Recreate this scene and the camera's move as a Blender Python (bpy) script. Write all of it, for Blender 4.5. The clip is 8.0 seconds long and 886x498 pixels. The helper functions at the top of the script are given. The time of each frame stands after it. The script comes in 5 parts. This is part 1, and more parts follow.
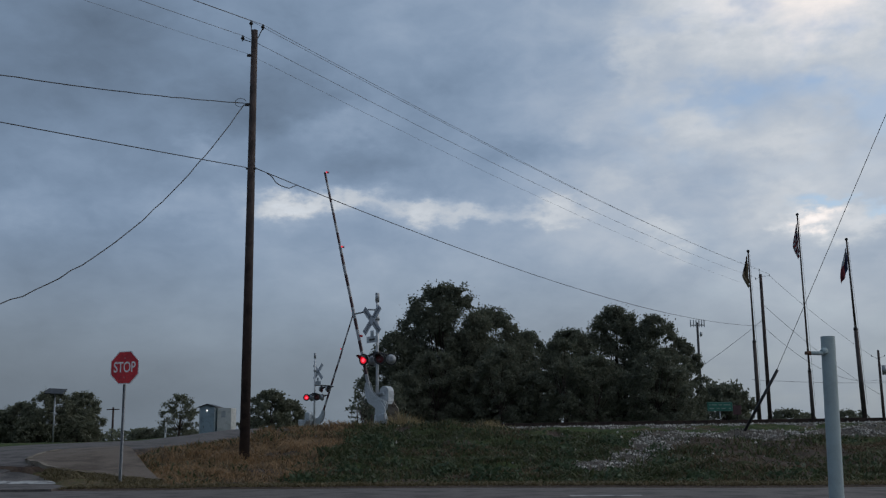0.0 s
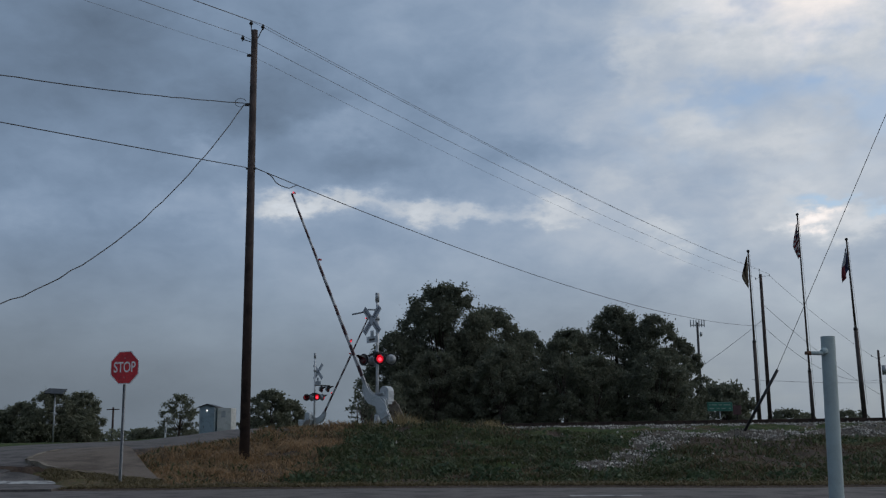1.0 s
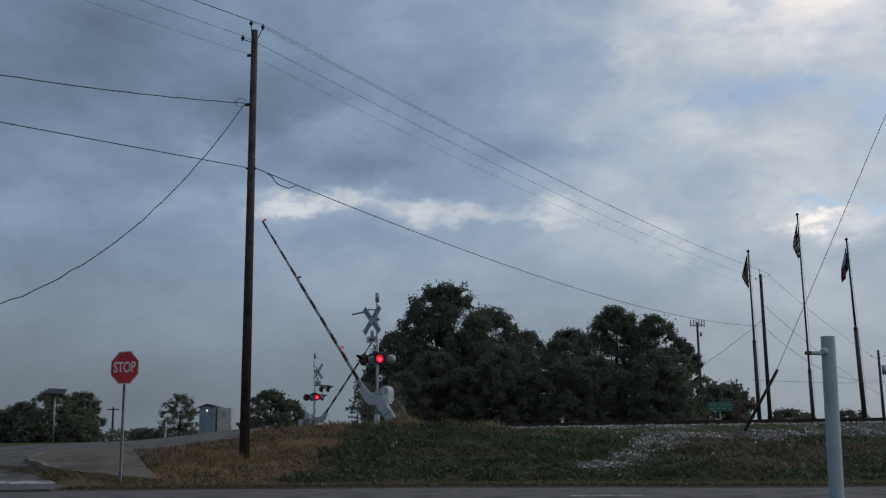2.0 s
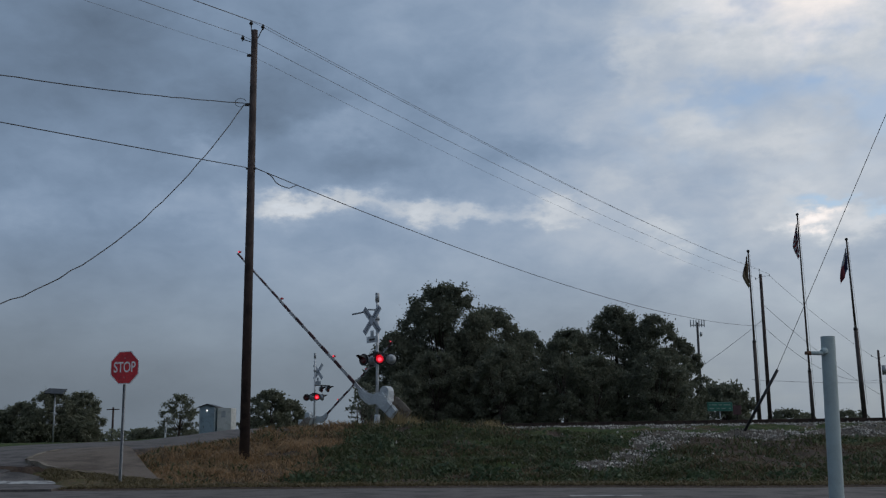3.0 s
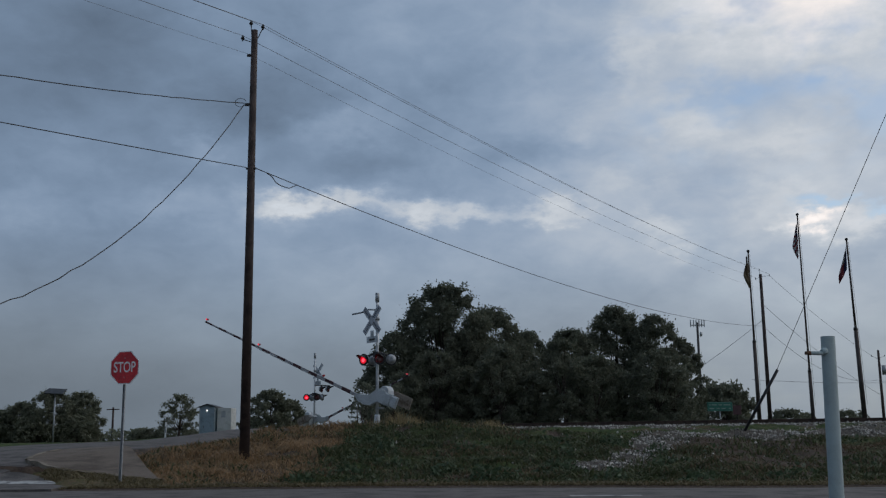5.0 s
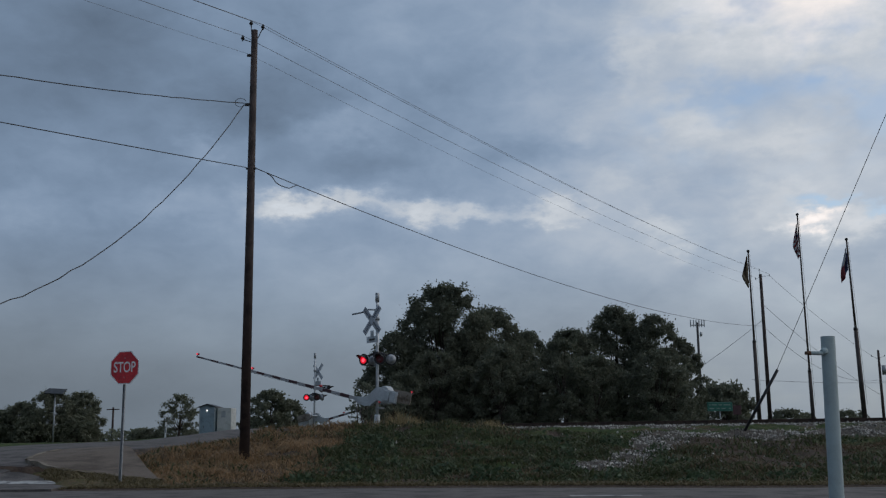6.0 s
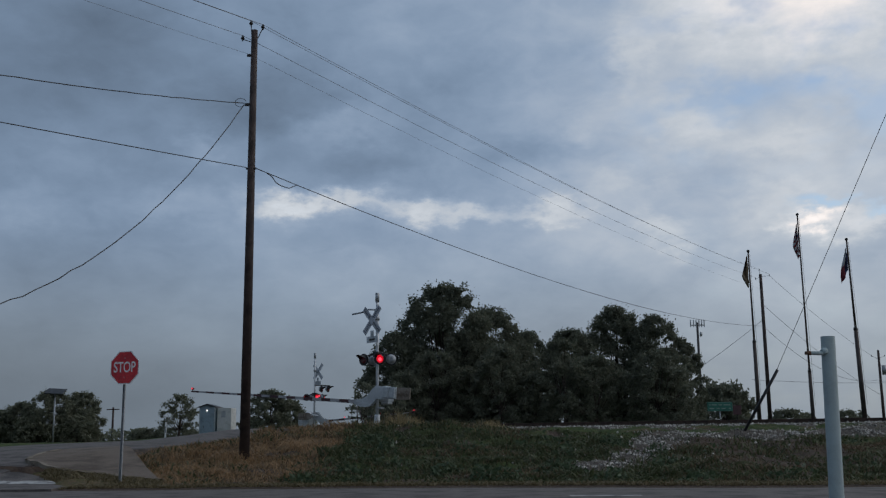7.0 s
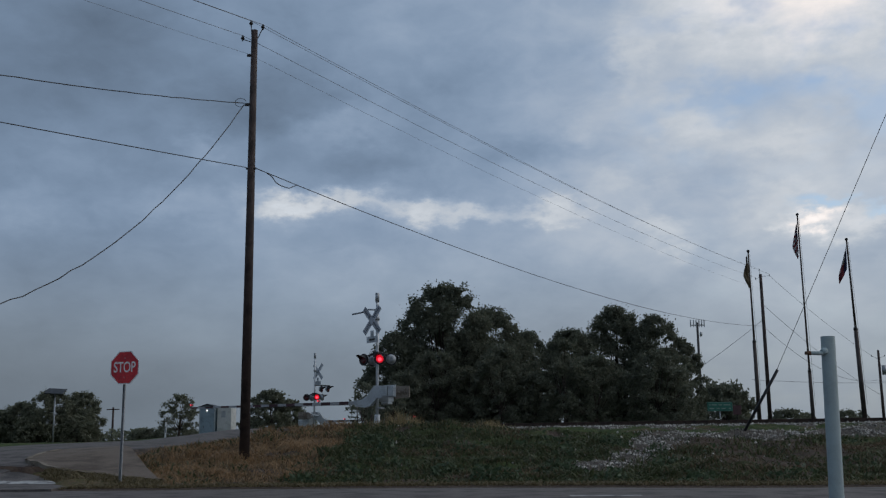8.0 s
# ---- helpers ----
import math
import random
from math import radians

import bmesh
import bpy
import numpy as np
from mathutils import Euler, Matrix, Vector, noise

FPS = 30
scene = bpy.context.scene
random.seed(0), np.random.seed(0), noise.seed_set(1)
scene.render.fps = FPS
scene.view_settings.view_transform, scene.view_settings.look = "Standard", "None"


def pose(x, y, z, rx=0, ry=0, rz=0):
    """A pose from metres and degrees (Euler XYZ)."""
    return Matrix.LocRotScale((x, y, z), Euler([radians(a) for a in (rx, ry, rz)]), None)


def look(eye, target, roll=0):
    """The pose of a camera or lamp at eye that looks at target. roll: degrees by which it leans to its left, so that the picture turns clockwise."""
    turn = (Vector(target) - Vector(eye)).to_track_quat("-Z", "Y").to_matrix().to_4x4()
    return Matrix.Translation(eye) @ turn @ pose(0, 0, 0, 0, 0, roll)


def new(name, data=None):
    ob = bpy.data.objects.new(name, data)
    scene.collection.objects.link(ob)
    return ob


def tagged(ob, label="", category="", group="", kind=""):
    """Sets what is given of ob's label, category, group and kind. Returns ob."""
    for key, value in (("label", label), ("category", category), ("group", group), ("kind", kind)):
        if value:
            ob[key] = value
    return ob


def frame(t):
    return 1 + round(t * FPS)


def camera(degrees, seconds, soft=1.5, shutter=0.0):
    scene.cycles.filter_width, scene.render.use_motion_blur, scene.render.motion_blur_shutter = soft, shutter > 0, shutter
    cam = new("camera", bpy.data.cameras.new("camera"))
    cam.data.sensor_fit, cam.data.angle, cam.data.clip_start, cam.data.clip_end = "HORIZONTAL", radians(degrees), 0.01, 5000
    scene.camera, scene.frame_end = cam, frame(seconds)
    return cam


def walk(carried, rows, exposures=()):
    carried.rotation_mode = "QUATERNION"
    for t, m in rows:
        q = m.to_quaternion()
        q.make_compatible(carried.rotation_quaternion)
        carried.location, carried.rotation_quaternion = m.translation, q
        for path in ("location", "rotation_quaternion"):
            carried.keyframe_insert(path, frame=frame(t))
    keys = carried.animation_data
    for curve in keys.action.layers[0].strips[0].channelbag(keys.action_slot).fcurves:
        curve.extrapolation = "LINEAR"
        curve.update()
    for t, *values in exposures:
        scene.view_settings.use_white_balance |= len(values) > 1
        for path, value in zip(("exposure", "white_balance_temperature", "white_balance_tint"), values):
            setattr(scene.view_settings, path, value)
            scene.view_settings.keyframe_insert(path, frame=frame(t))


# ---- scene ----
cam = camera(47.0, 8.0, soft=1.25)
EYE = look((0, 0, 1.0), (0, 19.667, 4.632), -0.6)
walk(cam, [(0.0, EYE), (8.0, EYE)])


# ---------------------------------------------------------------- world, sun
class Nodes:
    """Short hand for shader node trees."""

    def __init__(self, tree):
        self.tree = tree
        tree.nodes.clear()

    def add(self, kind):
        return self.tree.nodes.new(kind)

    def put(self, socket, value):
        if hasattr(value, "node"):
            self.tree.links.new(value, socket)
        else:
            socket.default_value = value

    def math(self, op, a, b=0.0, c=0.0, clamp=False):
        n = self.add("ShaderNodeMath")
        n.operation, n.use_clamp = op, clamp
        for s, v in zip(n.inputs, (a, b, c)):
            self.put(s, v)
        return n.outputs[0]

    def mix(self, fac, a, b, blend="MIX"):
        n = self.add("ShaderNodeMix")
        n.data_type, n.blend_type = "RGBA", blend
        self.put(n.inputs[0], fac), self.put(n.inputs[6], a), self.put(n.inputs[7], b)
        return n.outputs[2]

    def noise(self, vector, scale, detail=4.0, rough=0.55, warp=0.0):
        n = self.add("ShaderNodeTexNoise")
        if vector is not None:
            self.put(n.inputs["Vector"], vector)
        n.inputs["Scale"].default_value, n.inputs["Detail"].default_value = scale, detail
        n.inputs["Roughness"].default_value, n.inputs["Distortion"].default_value = rough, warp
        return n.outputs["Fac"]

    def ramp(self, fac, lo, hi, a=0.0, b=1.0, smooth=True):
        n = self.add("ShaderNodeMapRange")
        n.interpolation_type = "SMOOTHSTEP" if smooth else "LINEAR"
        for s, v in zip(n.inputs, (fac, lo, hi, a, b)):
            self.put(s, v)
        return n.outputs[0]

    def vec(self, x, y, z=0.0):
        n = self.add("ShaderNodeCombineXYZ")
        for s, v in zip(n.inputs, (x, y, z)):
            self.put(s, v)
        return n.outputs[0]


SUN_EL, SUN_AZ = 30.0, 75.0      # behind the clouds, degrees; azimuth from +y towards +x
# soft cloud forms: azimuth, elevation, half widths, gain (degrees)
CLOUDS = [
    (22.0, 23.0, 5.5, 2.6, 0.24), (14.5, 22.6, 3.5, 1.6, 0.08), (23.0, 9.6, 2.2, 0.8, -0.05), (12.6, 10.8, 1.3, 0.8, 0.06), (18.5, 9.0, 2.0, 0.8, -0.03), (11.2, 20.6, 1.0, 1.5, 0.07), (12.5, 17.5, 3.0, 2.0, 0.03),
    (20.4, 10.9, 1.3, 0.5, 0.26), (18.5, 12.4, 1.2, 1.2, 0.06), (23.5, 10.8, 1.5, 0.5, 0.08),
    (-9.0, 12.9, 1.8, 0.6, 0.21), (-6.4, 13.2, 1.8, 0.5, 0.16), (-4.0, 13.0, 1.3, 0.45, 0.10), (-1.3, 12.6, 1.6, 0.5, 0.16), (1.6, 12.3, 1.6, 0.45, 0.12), (5.5, 12.4, 2.0, 0.5, 0.13),
    (-13.6, 15.8, 1.2, 1.2, 0.045), (-21.5, 14.2, 3.0, 2.0, 0.04), (-6.3, 17.0, 2.0, 1.0, 0.045), (-15.2, 12.6, 3.0, 0.9, 0.045), (-23.0, 12.0, 2.0, 1.0, 0.03),
    (-8.4, 19.2, 4.0, 2.6, -0.055), (-18.0, 21.0, 5.0, 2.5, -0.040), (-3.5, 15.6, 3.5, 1.3, -0.045), (-12.0, 18.0, 3.0, 1.5, -0.03), (2.5, 20.0, 4.0, 1.5, -0.03), (4.5, 15.8, 3.0, 1.0, -0.045),
    (15.5, 14.4, 4.0, 1.2, -0.04), (8.0, 16.7, 1.4, 0.8, 0.04), (14.7, 17.0, 1.8, 0.7, 0.05), (10.5, 14.0, 2.5, 0.6, 0.05), (7.0, 12.8, 1.5, 0.5, 0.05), (18.5, 15.2, 3.0, 0.7, 0.05),
    (-17.0, 9.0, 6.0, 2.0, -0.02), (-5.0, 10.9, 4.0, 0.9, -0.02), (13.0, 11.2, 1.4, 0.6, 0.05), (15.0, 9.6, 3.0, 0.8, -0.03),
    (-5.0, 3.5, 6.0, 3.0, -0.028), (11.0, 6.0, 5.0, 2.0, -0.03), (8.0, 8.0, 4.0, 1.4, -0.028), (-16.0, 2.5, 6.0, 2.0, -0.012),
]


def make_world():
    world = bpy.data.worlds.new("dusk_sky")
    scene.world = world
    world.use_nodes = True
    n = Nodes(world.node_tree)
    way = n.add("ShaderNodeTexCoord").outputs["Generated"]
    sep = n.add("ShaderNodeSeparateXYZ")
    n.put(sep.inputs[0], way)
    az = n.math("MULTIPLY", n.math("ARCTAN2", sep.outputs[0], sep.outputs[1]), 57.2958)
    el = n.math("MULTIPLY", n.math("ARCSINE", sep.outputs[2]), 57.2958)
    # billow: shift the places by noise, finer upright than along
    flat = n.vec(n.math("MULTIPLY", az, 0.09), n.math("MULTIPLY", el, 0.16))
    w1 = n.math("SUBTRACT", n.noise(flat, 2.4, 5, 0.55), 0.5)
    w2 = n.math("SUBTRACT", n.noise(n.vec(n.math("ADD", n.math("MULTIPLY", az, 0.09), 31.0), n.math("MULTIPLY", el, 0.16)), 2.4, 5, 0.55), 0.5)
    f1 = n.math("SUBTRACT", n.noise(flat, 9.0, 5, 0.6), 0.5)
    f2 = n.math("SUBTRACT", n.noise(n.vec(n.math("MULTIPLY", az, 0.09), n.math("MULTIPLY_ADD", el, 0.16, 17.0)), 9.0, 5, 0.6), 0.5)
    azw = n.math("MULTIPLY_ADD", f1, 2.6, n.math("MULTIPLY_ADD", w1, 6.0, az))
    elw = n.math("MULTIPLY_ADD", f2, 1.6, n.math("MULTIPLY_ADD", w2, 3.4, el))
    total = n.math("ADD", n.ramp(az, -26.0, -2.0, 0.218, 0.315), n.ramp(az, 0.0, 22.0, 0.0, 0.12))
    total = n.math("MULTIPLY_ADD", n.ramp(az, -2.0, 12.0, 0.0, 0.075), n.ramp(el, 7.0, 13.0), total)
    total = n.math("ADD", total, n.ramp(el, 15.0, 10.0, 0.0, 0.045))
    total = n.math("MULTIPLY", total, n.ramp(el, 0.0, 9.5, 0.66, 1.0))
    for a, e, ra, re, gain in CLOUDS:
        da = n.math("DIVIDE", n.math("SUBTRACT", azw, a), ra)
        de = n.math("DIVIDE", n.math("SUBTRACT", elw, e), re)
        r2 = n.math("MULTIPLY_ADD", da, da, n.math("MULTIPLY", de, de))
        total = n.math("MULTIPLY_ADD", n.math("EXPONENT", n.math("MULTIPLY", r2, -1.0)), gain * 1.5, total)
    # finer puffs all over
    calm = n.ramp(el, 2.0, 12.0, 0.45, 1.0)
    puff = n.math("MULTIPLY", n.math("SUBTRACT", n.noise(flat, 1.9, 5, 0.5, 0.25), 0.5), calm)
    puff2 = n.math("MULTIPLY", n.math("SUBTRACT", n.noise(flat, 5.2, 6, 0.58, 0.5), 0.5), calm)
    tone = n.math("MULTIPLY_ADD", puff, 0.58, 1.0)
    tone = n.math("MULTIPLY_ADD", puff2, 0.26, tone)
    total = n.math("MULTIPLY", total, tone)
    # an overcast sky is brightest overhead
    total = n.math("MULTIPLY", total, n.ramp(el, 26.0, 75.0, 1.0, 1.25))
    hue = n.mix(n.ramp(total, 0.22, 0.62), (0.715, 1.0, 1.43, 1), (0.93, 1.0, 1.09, 1))
    warm = n.math("MULTIPLY", n.ramp(total, 0.55, 0.9), n.ramp(az, 5.0, 20.0))
    hue = n.mix(n.math("MULTIPLY", warm, 0.8), hue, (1.10, 0.99, 0.93, 1))
    low = n.math("MULTIPLY", n.ramp(el, 13.0, 3.0), 0.75)
    hue = n.mix(low, hue, n.mix(n.ramp(az, -8.0, 14.0), (0.855, 1.0, 1.13, 1), (0.905, 1.0, 1.075, 1)))
    cloud = n.mix(1.0, hue, n.vec(total, total, total), "MULTIPLY")
    # clear sky through thin places
    sky = n.add("ShaderNodeTexSky")
    sky.sky_type, sky.sun_disc, sky.sun_elevation, sky.sun_rotation = "NISHITA", False, radians(SUN_EL), radians(SUN_AZ)
    clear = n.mix(1.0, sky.outputs[0], (0.12, 0.12, 0.12, 1), "MULTIPLY")
    gap = n.math("MULTIPLY", n.ramp(n.noise(flat, 2.6, 4, 0.5), 0.45, 0.68), n.ramp(az, 6.0, 15.0, 0.0, 0.55))
    gap = n.math("MULTIPLY", gap, n.ramp(el, 13.0, 17.0, 0.1, 1.0))
    for a, e, ra, re, gain in ((20.6, 11.85, 1.3, 0.35, 0.9), (23.8, 11.35, 0.9, 0.3, 0.7), (20.0, 18.0, 4.0, 1.0, 0.4)):
        da, de = n.math("DIVIDE", n.math("SUBTRACT", azw, a), ra), n.math("DIVIDE", n.math("SUBTRACT", elw, e), re)
        gap = n.math("MULTIPLY_ADD", n.math("EXPONENT", n.math("MULTIPLY", n.math("MULTIPLY_ADD", da, da, n.math("MULTIPLY", de, de)), -1.0)), gain, gap, True)
    colour = n.mix(gap, cloud, clear)
    back = n.add("ShaderNodeBackground")
    n.put(back.inputs[0], colour)
    back.inputs[1].default_value = 1.0
    n.put(n.add("ShaderNodeOutputWorld").inputs[0], back.outputs[0])


make_world()
sun = new("sun", bpy.data.lights.new("sun", "SUN"))
sun.data.energy, sun.data.angle, sun.data.color = 0.5, radians(40), (1.0, 0.95, 0.9)
sun.matrix_world = look((0, 0, 0), (-math.sin(radians(SUN_AZ)) * math.cos(radians(SUN_EL)), -math.cos(radians(SUN_AZ)) * math.cos(radians(SUN_EL)), -math.sin(radians(SUN_EL))))
scene.view_settings.exposure = 0.0


# ---------------------------------------------------------------- materials
def surface(name, base, second=None, rough=0.7, metal=0.0, scale=6.0, fine=60.0, bump=0.15, spot=(0.45, 0.65), per_object=0.0, glow=None, sheen=0.5, object_space=True, grain_depth=1.0):
    """A surface of two tones, mixed by coarse stains and fine grain, with relief."""
    m = bpy.data.materials.new(name)
    m.use_nodes = True
    n = Nodes(m.node_tree)
    where = n.add("ShaderNodeTexCoord").outputs["Object"] if object_space else n.add("ShaderNodeNewGeometry").outputs["Position"]
    coarse, grain = n.noise(where, scale, 5, 0.6, 0.2), n.noise(where, fine, 4, 0.6)
    second = second or tuple(c * 0.7 for c in base)
    col = n.mix(n.ramp(coarse, *spot), (*base, 1), (*second, 1))
    shade = n.ramp(grain, 0.25, 0.75, 1 - 0.22 * grain_depth, 1 + 0.2 * grain_depth)
    if per_object:
        rnd = n.add("ShaderNodeObjectInfo").outputs["Random"]
        shade = n.math("MULTIPLY", shade, n.ramp(rnd, 0, 1, 1 - per_object, 1 + per_object, False))
    col = n.mix(1.0, col, n.vec(shade, shade, shade), "MULTIPLY")
    b = n.add("ShaderNodeBsdfPrincipled")
    n.put(b.inputs["Base Color"], col)
    n.put(b.inputs["Roughness"], n.ramp(coarse, 0.3, 0.7, max(rough - 0.1, 0.02), min(rough + 0.1, 1.0)))
    b.inputs["Metallic"].default_value = metal
    b.inputs["Specular IOR Level"].default_value = sheen
    if glow:
        b.inputs["Emission Color"].default_value, b.inputs["Emission Strength"].default_value = (*glow[:3], 1), glow[3]
    if bump:
        bn = n.add("ShaderNodeBump")
        bn.inputs["Strength"].default_value, bn.inputs["Distance"].default_value = bump, 0.02
        n.put(bn.inputs["Height"], grain)
        n.put(b.inputs["Normal"], bn.outputs[0])
    n.put(n.add("ShaderNodeOutputMaterial").inputs[0], b.outputs[0])
    return m


def ground_surface():
    """Soil and turf: dry straw, green weeds and pale stone dust by the mask on the sheet."""
    m = bpy.data.materials.new("turf")
    m.use_nodes = True
    n = Nodes(m.node_tree)
    where = n.add("ShaderNodeNewGeometry").outputs["Position"]
    mask = n.add("ShaderNodeSeparateColor")
    masks = n.add("ShaderNodeAttribute")
    masks.attribute_name = "cover"
    n.put(mask.inputs[0], masks.outputs["Color"])
    big, mid, small = n.noise(where, 0.9, 5, 0.6), n.noise(where, 5.0, 5, 0.65), n.noise(where, 30.0, 4, 0.7)
    green = n.mix(n.ramp(mid, 0.35, 0.65), (0.030, 0.050, 0.018, 1), (0.065, 0.085, 0.030, 1))
    green = n.mix(n.ramp(big, 0.5, 0.68), green, (0.095, 0.075, 0.040, 1))
    dry = n.mix(n.ramp(mid, 0.35, 0.65), (0.205, 0.130, 0.070, 1), (0.130, 0.090, 0.052, 1))
    soil = n.mix(n.ramp(small, 0.35, 0.65), (0.048, 0.036, 0.028, 1), (0.105, 0.080, 0.064, 1))
    stone = n.mix(n.ramp(small, 0.35, 0.65), (0.045, 0.038, 0.032, 1), (0.145, 0.130, 0.115, 1))
    edge = n.math("MULTIPLY", n.math("SUBTRACT", mid, 0.5), 0.7)
    col = n.mix(n.ramp(n.math("ADD", mask.outputs[0], edge), 0.4, 0.6), green, dry)
    col = n.mix(n.ramp(n.math("ADD", mask.outputs[1], edge), 0.4, 0.65), col, soil)
    col = n.mix(n.ramp(n.math("ADD", mask.outputs[2], edge), 0.4, 0.6), col, stone)
    shade = n.ramp(small, 0.25, 0.75, 0.6, 1.35)
    col = n.mix(1.0, col, n.vec(shade, shade, shade), "MULTIPLY")
    b = n.add("ShaderNodeBsdfPrincipled")
    n.put(b.inputs["Base Color"], col)
    b.inputs["Roughness"].default_value = 0.95
    b.inputs["Specular IOR Level"].default_value = 0.15
    bn = n.add("ShaderNodeBump")
    bn.inputs["Strength"].default_value, bn.inputs["Distance"].default_value = 0.8, 0.06
    n.put(bn.inputs["Height"], n.math("ADD", mid, n.math("MULTIPLY", small, 0.6)))
    n.put(b.inputs["Normal"], bn.outputs[0])
    n.put(n.add("ShaderNodeOutputMaterial").inputs[0], b.outputs[0])
    return m


def leaf_surface(name, base, second, through_light=0.25):
    """Leaves: each its own tone, a little light through them."""
    m = bpy.data.materials.new(name)
    m.use_nodes = True
    n = Nodes(m.node_tree)
    rnd = n.add("ShaderNodeNewGeometry").outputs["Random Per Island"]
    col = n.mix(rnd, (*base, 1), (*second, 1))
    d, t, mixed = n.add("ShaderNodeBsdfPrincipled"), n.add("ShaderNodeBsdfTranslucent"), n.add("ShaderNodeMixShader")
    n.put(d.inputs["Base Color"], col), n.put(t.inputs["Color"], col)
    d.inputs["Roughness"].default_value, d.inputs["Specular IOR Level"].default_value = 0.6, 0.3
    mixed.inputs[0].default_value = through_light
    n.put(mixed.inputs[1], d.outputs[0]), n.put(mixed.inputs[2], t.outputs[0])
    n.put(n.add("ShaderNodeOutputMaterial").inputs[0], mixed.outputs[0])
    return m


TURF = ground_surface()
ASPHALT = surface("asphalt", (0.110, 0.098, 0.092), (0.064, 0.059, 0.057), 0.9, scale=1.6, fine=26, bump=0.3, object_space=False, sheen=0.3)
CONCRETE = surface("old_concrete", (0.140, 0.112, 0.090), (0.090, 0.072, 0.058), 0.9, scale=0.9, fine=25, bump=0.3, object_space=False, sheen=0.2)
KERB = surface("worn_kerb", (0.21, 0.18, 0.14), (0.10, 0.085, 0.07), 0.9, scale=2.2, fine=25, bump=0.3, object_space=False, sheen=0.2)
EARTH = surface("churned_earth", (0.085, 0.060, 0.045), (0.050, 0.036, 0.030), 0.95, scale=2.5, fine=18, bump=0.9, object_space=False, sheen=0.1)
PAINT_LINE = surface("road_paint", (0.42, 0.42, 0.41), (0.12, 0.115, 0.11), 0.7, scale=4, fine=40, bump=0.1, spot=(0.42, 0.66))
POLE_WOOD = surface("creosote_wood", (0.046, 0.030, 0.027), (0.025, 0.017, 0.016), 0.8, scale=3.0, fine=30, bump=0.5)
GALV = surface("galvanised_steel", (0.34, 0.36, 0.38), (0.24, 0.26, 0.28), 0.5, 0.6, scale=4, fine=50, bump=0.05)
ALU_PAINT = surface("aluminium_paint", (0.50, 0.53, 0.56), (0.36, 0.38, 0.40), 0.55, 0.2, scale=3, fine=40, bump=0.08)
POST_PAINT = surface("pale_blue_paint", (0.36, 0.44, 0.45), (0.29, 0.35, 0.36), 0.55, scale=6, fine=160, bump=0.06, spot=(0.4, 0.75), grain_depth=0.4)
RUST = surface("rust", (0.16, 0.085, 0.05), (0.08, 0.045, 0.03), 0.9, scale=9, fine=70, bump=0.4)
RAIL_STEEL = surface("rail_steel", (0.075, 0.05, 0.038), (0.045, 0.033, 0.028), 0.75, 0.3, scale=5, fine=50, bump=0.3)
TIE_WOOD = surface("tie_wood", (0.060, 0.048, 0.040), (0.035, 0.030, 0.027), 0.95, scale=4, fine=40, bump=0.6, per_object=0.3)
BLACK = surface("matt_black", (0.018, 0.018, 0.020), None, 0.6, scale=5, bump=0.05)
DARK_METAL = surface("dark_metal", (0.045, 0.045, 0.048), None, 0.5, 0.5, scale=6, bump=0.08)
WHITE = surface("white_sheeting", (0.72, 0.73, 0.74), (0.55, 0.55, 0.55), 0.45, scale=3, fine=30, bump=0.03, spot=(0.55, 0.8))
RED_SHEET = surface("red_sheeting", (0.55, 0.025, 0.035), (0.40, 0.02, 0.03), 0.4, scale=3, fine=30, bump=0.03)
GREEN_SIGN = surface("green_sheeting", (0.012, 0.125, 0.090), (0.010, 0.095, 0.070), 0.4, scale=3, fine=30, bump=0.03)
PALE_GREEN = surface("dull_white_print", (0.16, 0.26, 0.23), (0.10, 0.20, 0.17), 0.5, scale=9, bump=0.0)
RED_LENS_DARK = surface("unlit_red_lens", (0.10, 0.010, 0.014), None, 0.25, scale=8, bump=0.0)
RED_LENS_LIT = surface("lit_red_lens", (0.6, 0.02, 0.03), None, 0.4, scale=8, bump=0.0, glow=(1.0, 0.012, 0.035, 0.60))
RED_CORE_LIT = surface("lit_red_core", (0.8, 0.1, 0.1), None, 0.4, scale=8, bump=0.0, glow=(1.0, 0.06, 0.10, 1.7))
WHITE_LAMP = surface("lit_white_lamp", (0.8, 0.8, 0.8), None, 0.4, scale=8, bump=0.0, glow=(1.0, 0.92, 0.85, 3.0))
BARE_WIRE = surface("bare_wire", (0.22, 0.23, 0.25), None, 0.7, scale=2, bump=0.0)
CABLE = surface("weathered_cable", (0.050, 0.048, 0.050), None, 0.7, scale=2, bump=0.0)
BARK = surface("bark", (0.055, 0.042, 0.032), (0.030, 0.024, 0.020), 0.95, scale=3, fine=25, bump=0.8)
OAK_LEAF = leaf_surface("oak_leaf", (0.098, 0.115, 0.085), (0.165, 0.172, 0.122), 0.42)
# leaves of the distant trees, with the haze put into a paler olive-grey
HAZED_LEAF = leaf_surface("hazed_far_leaf", (0.110, 0.122, 0.088), (0.185, 0.192, 0.130), 0.38)
BLADE_GREEN = leaf_surface("green_blade", (0.042, 0.056, 0.028), (0.095, 0.108, 0.050), 0.3)
BLADE_DRY = leaf_surface("dry_blade", (0.215, 0.128, 0.064), (0.34, 0.225, 0.122), 0.3)
BLADE_STRAW = leaf_surface("straw_blade", (0.20, 0.16, 0.085), (0.34, 0.27, 0.15), 0.3)


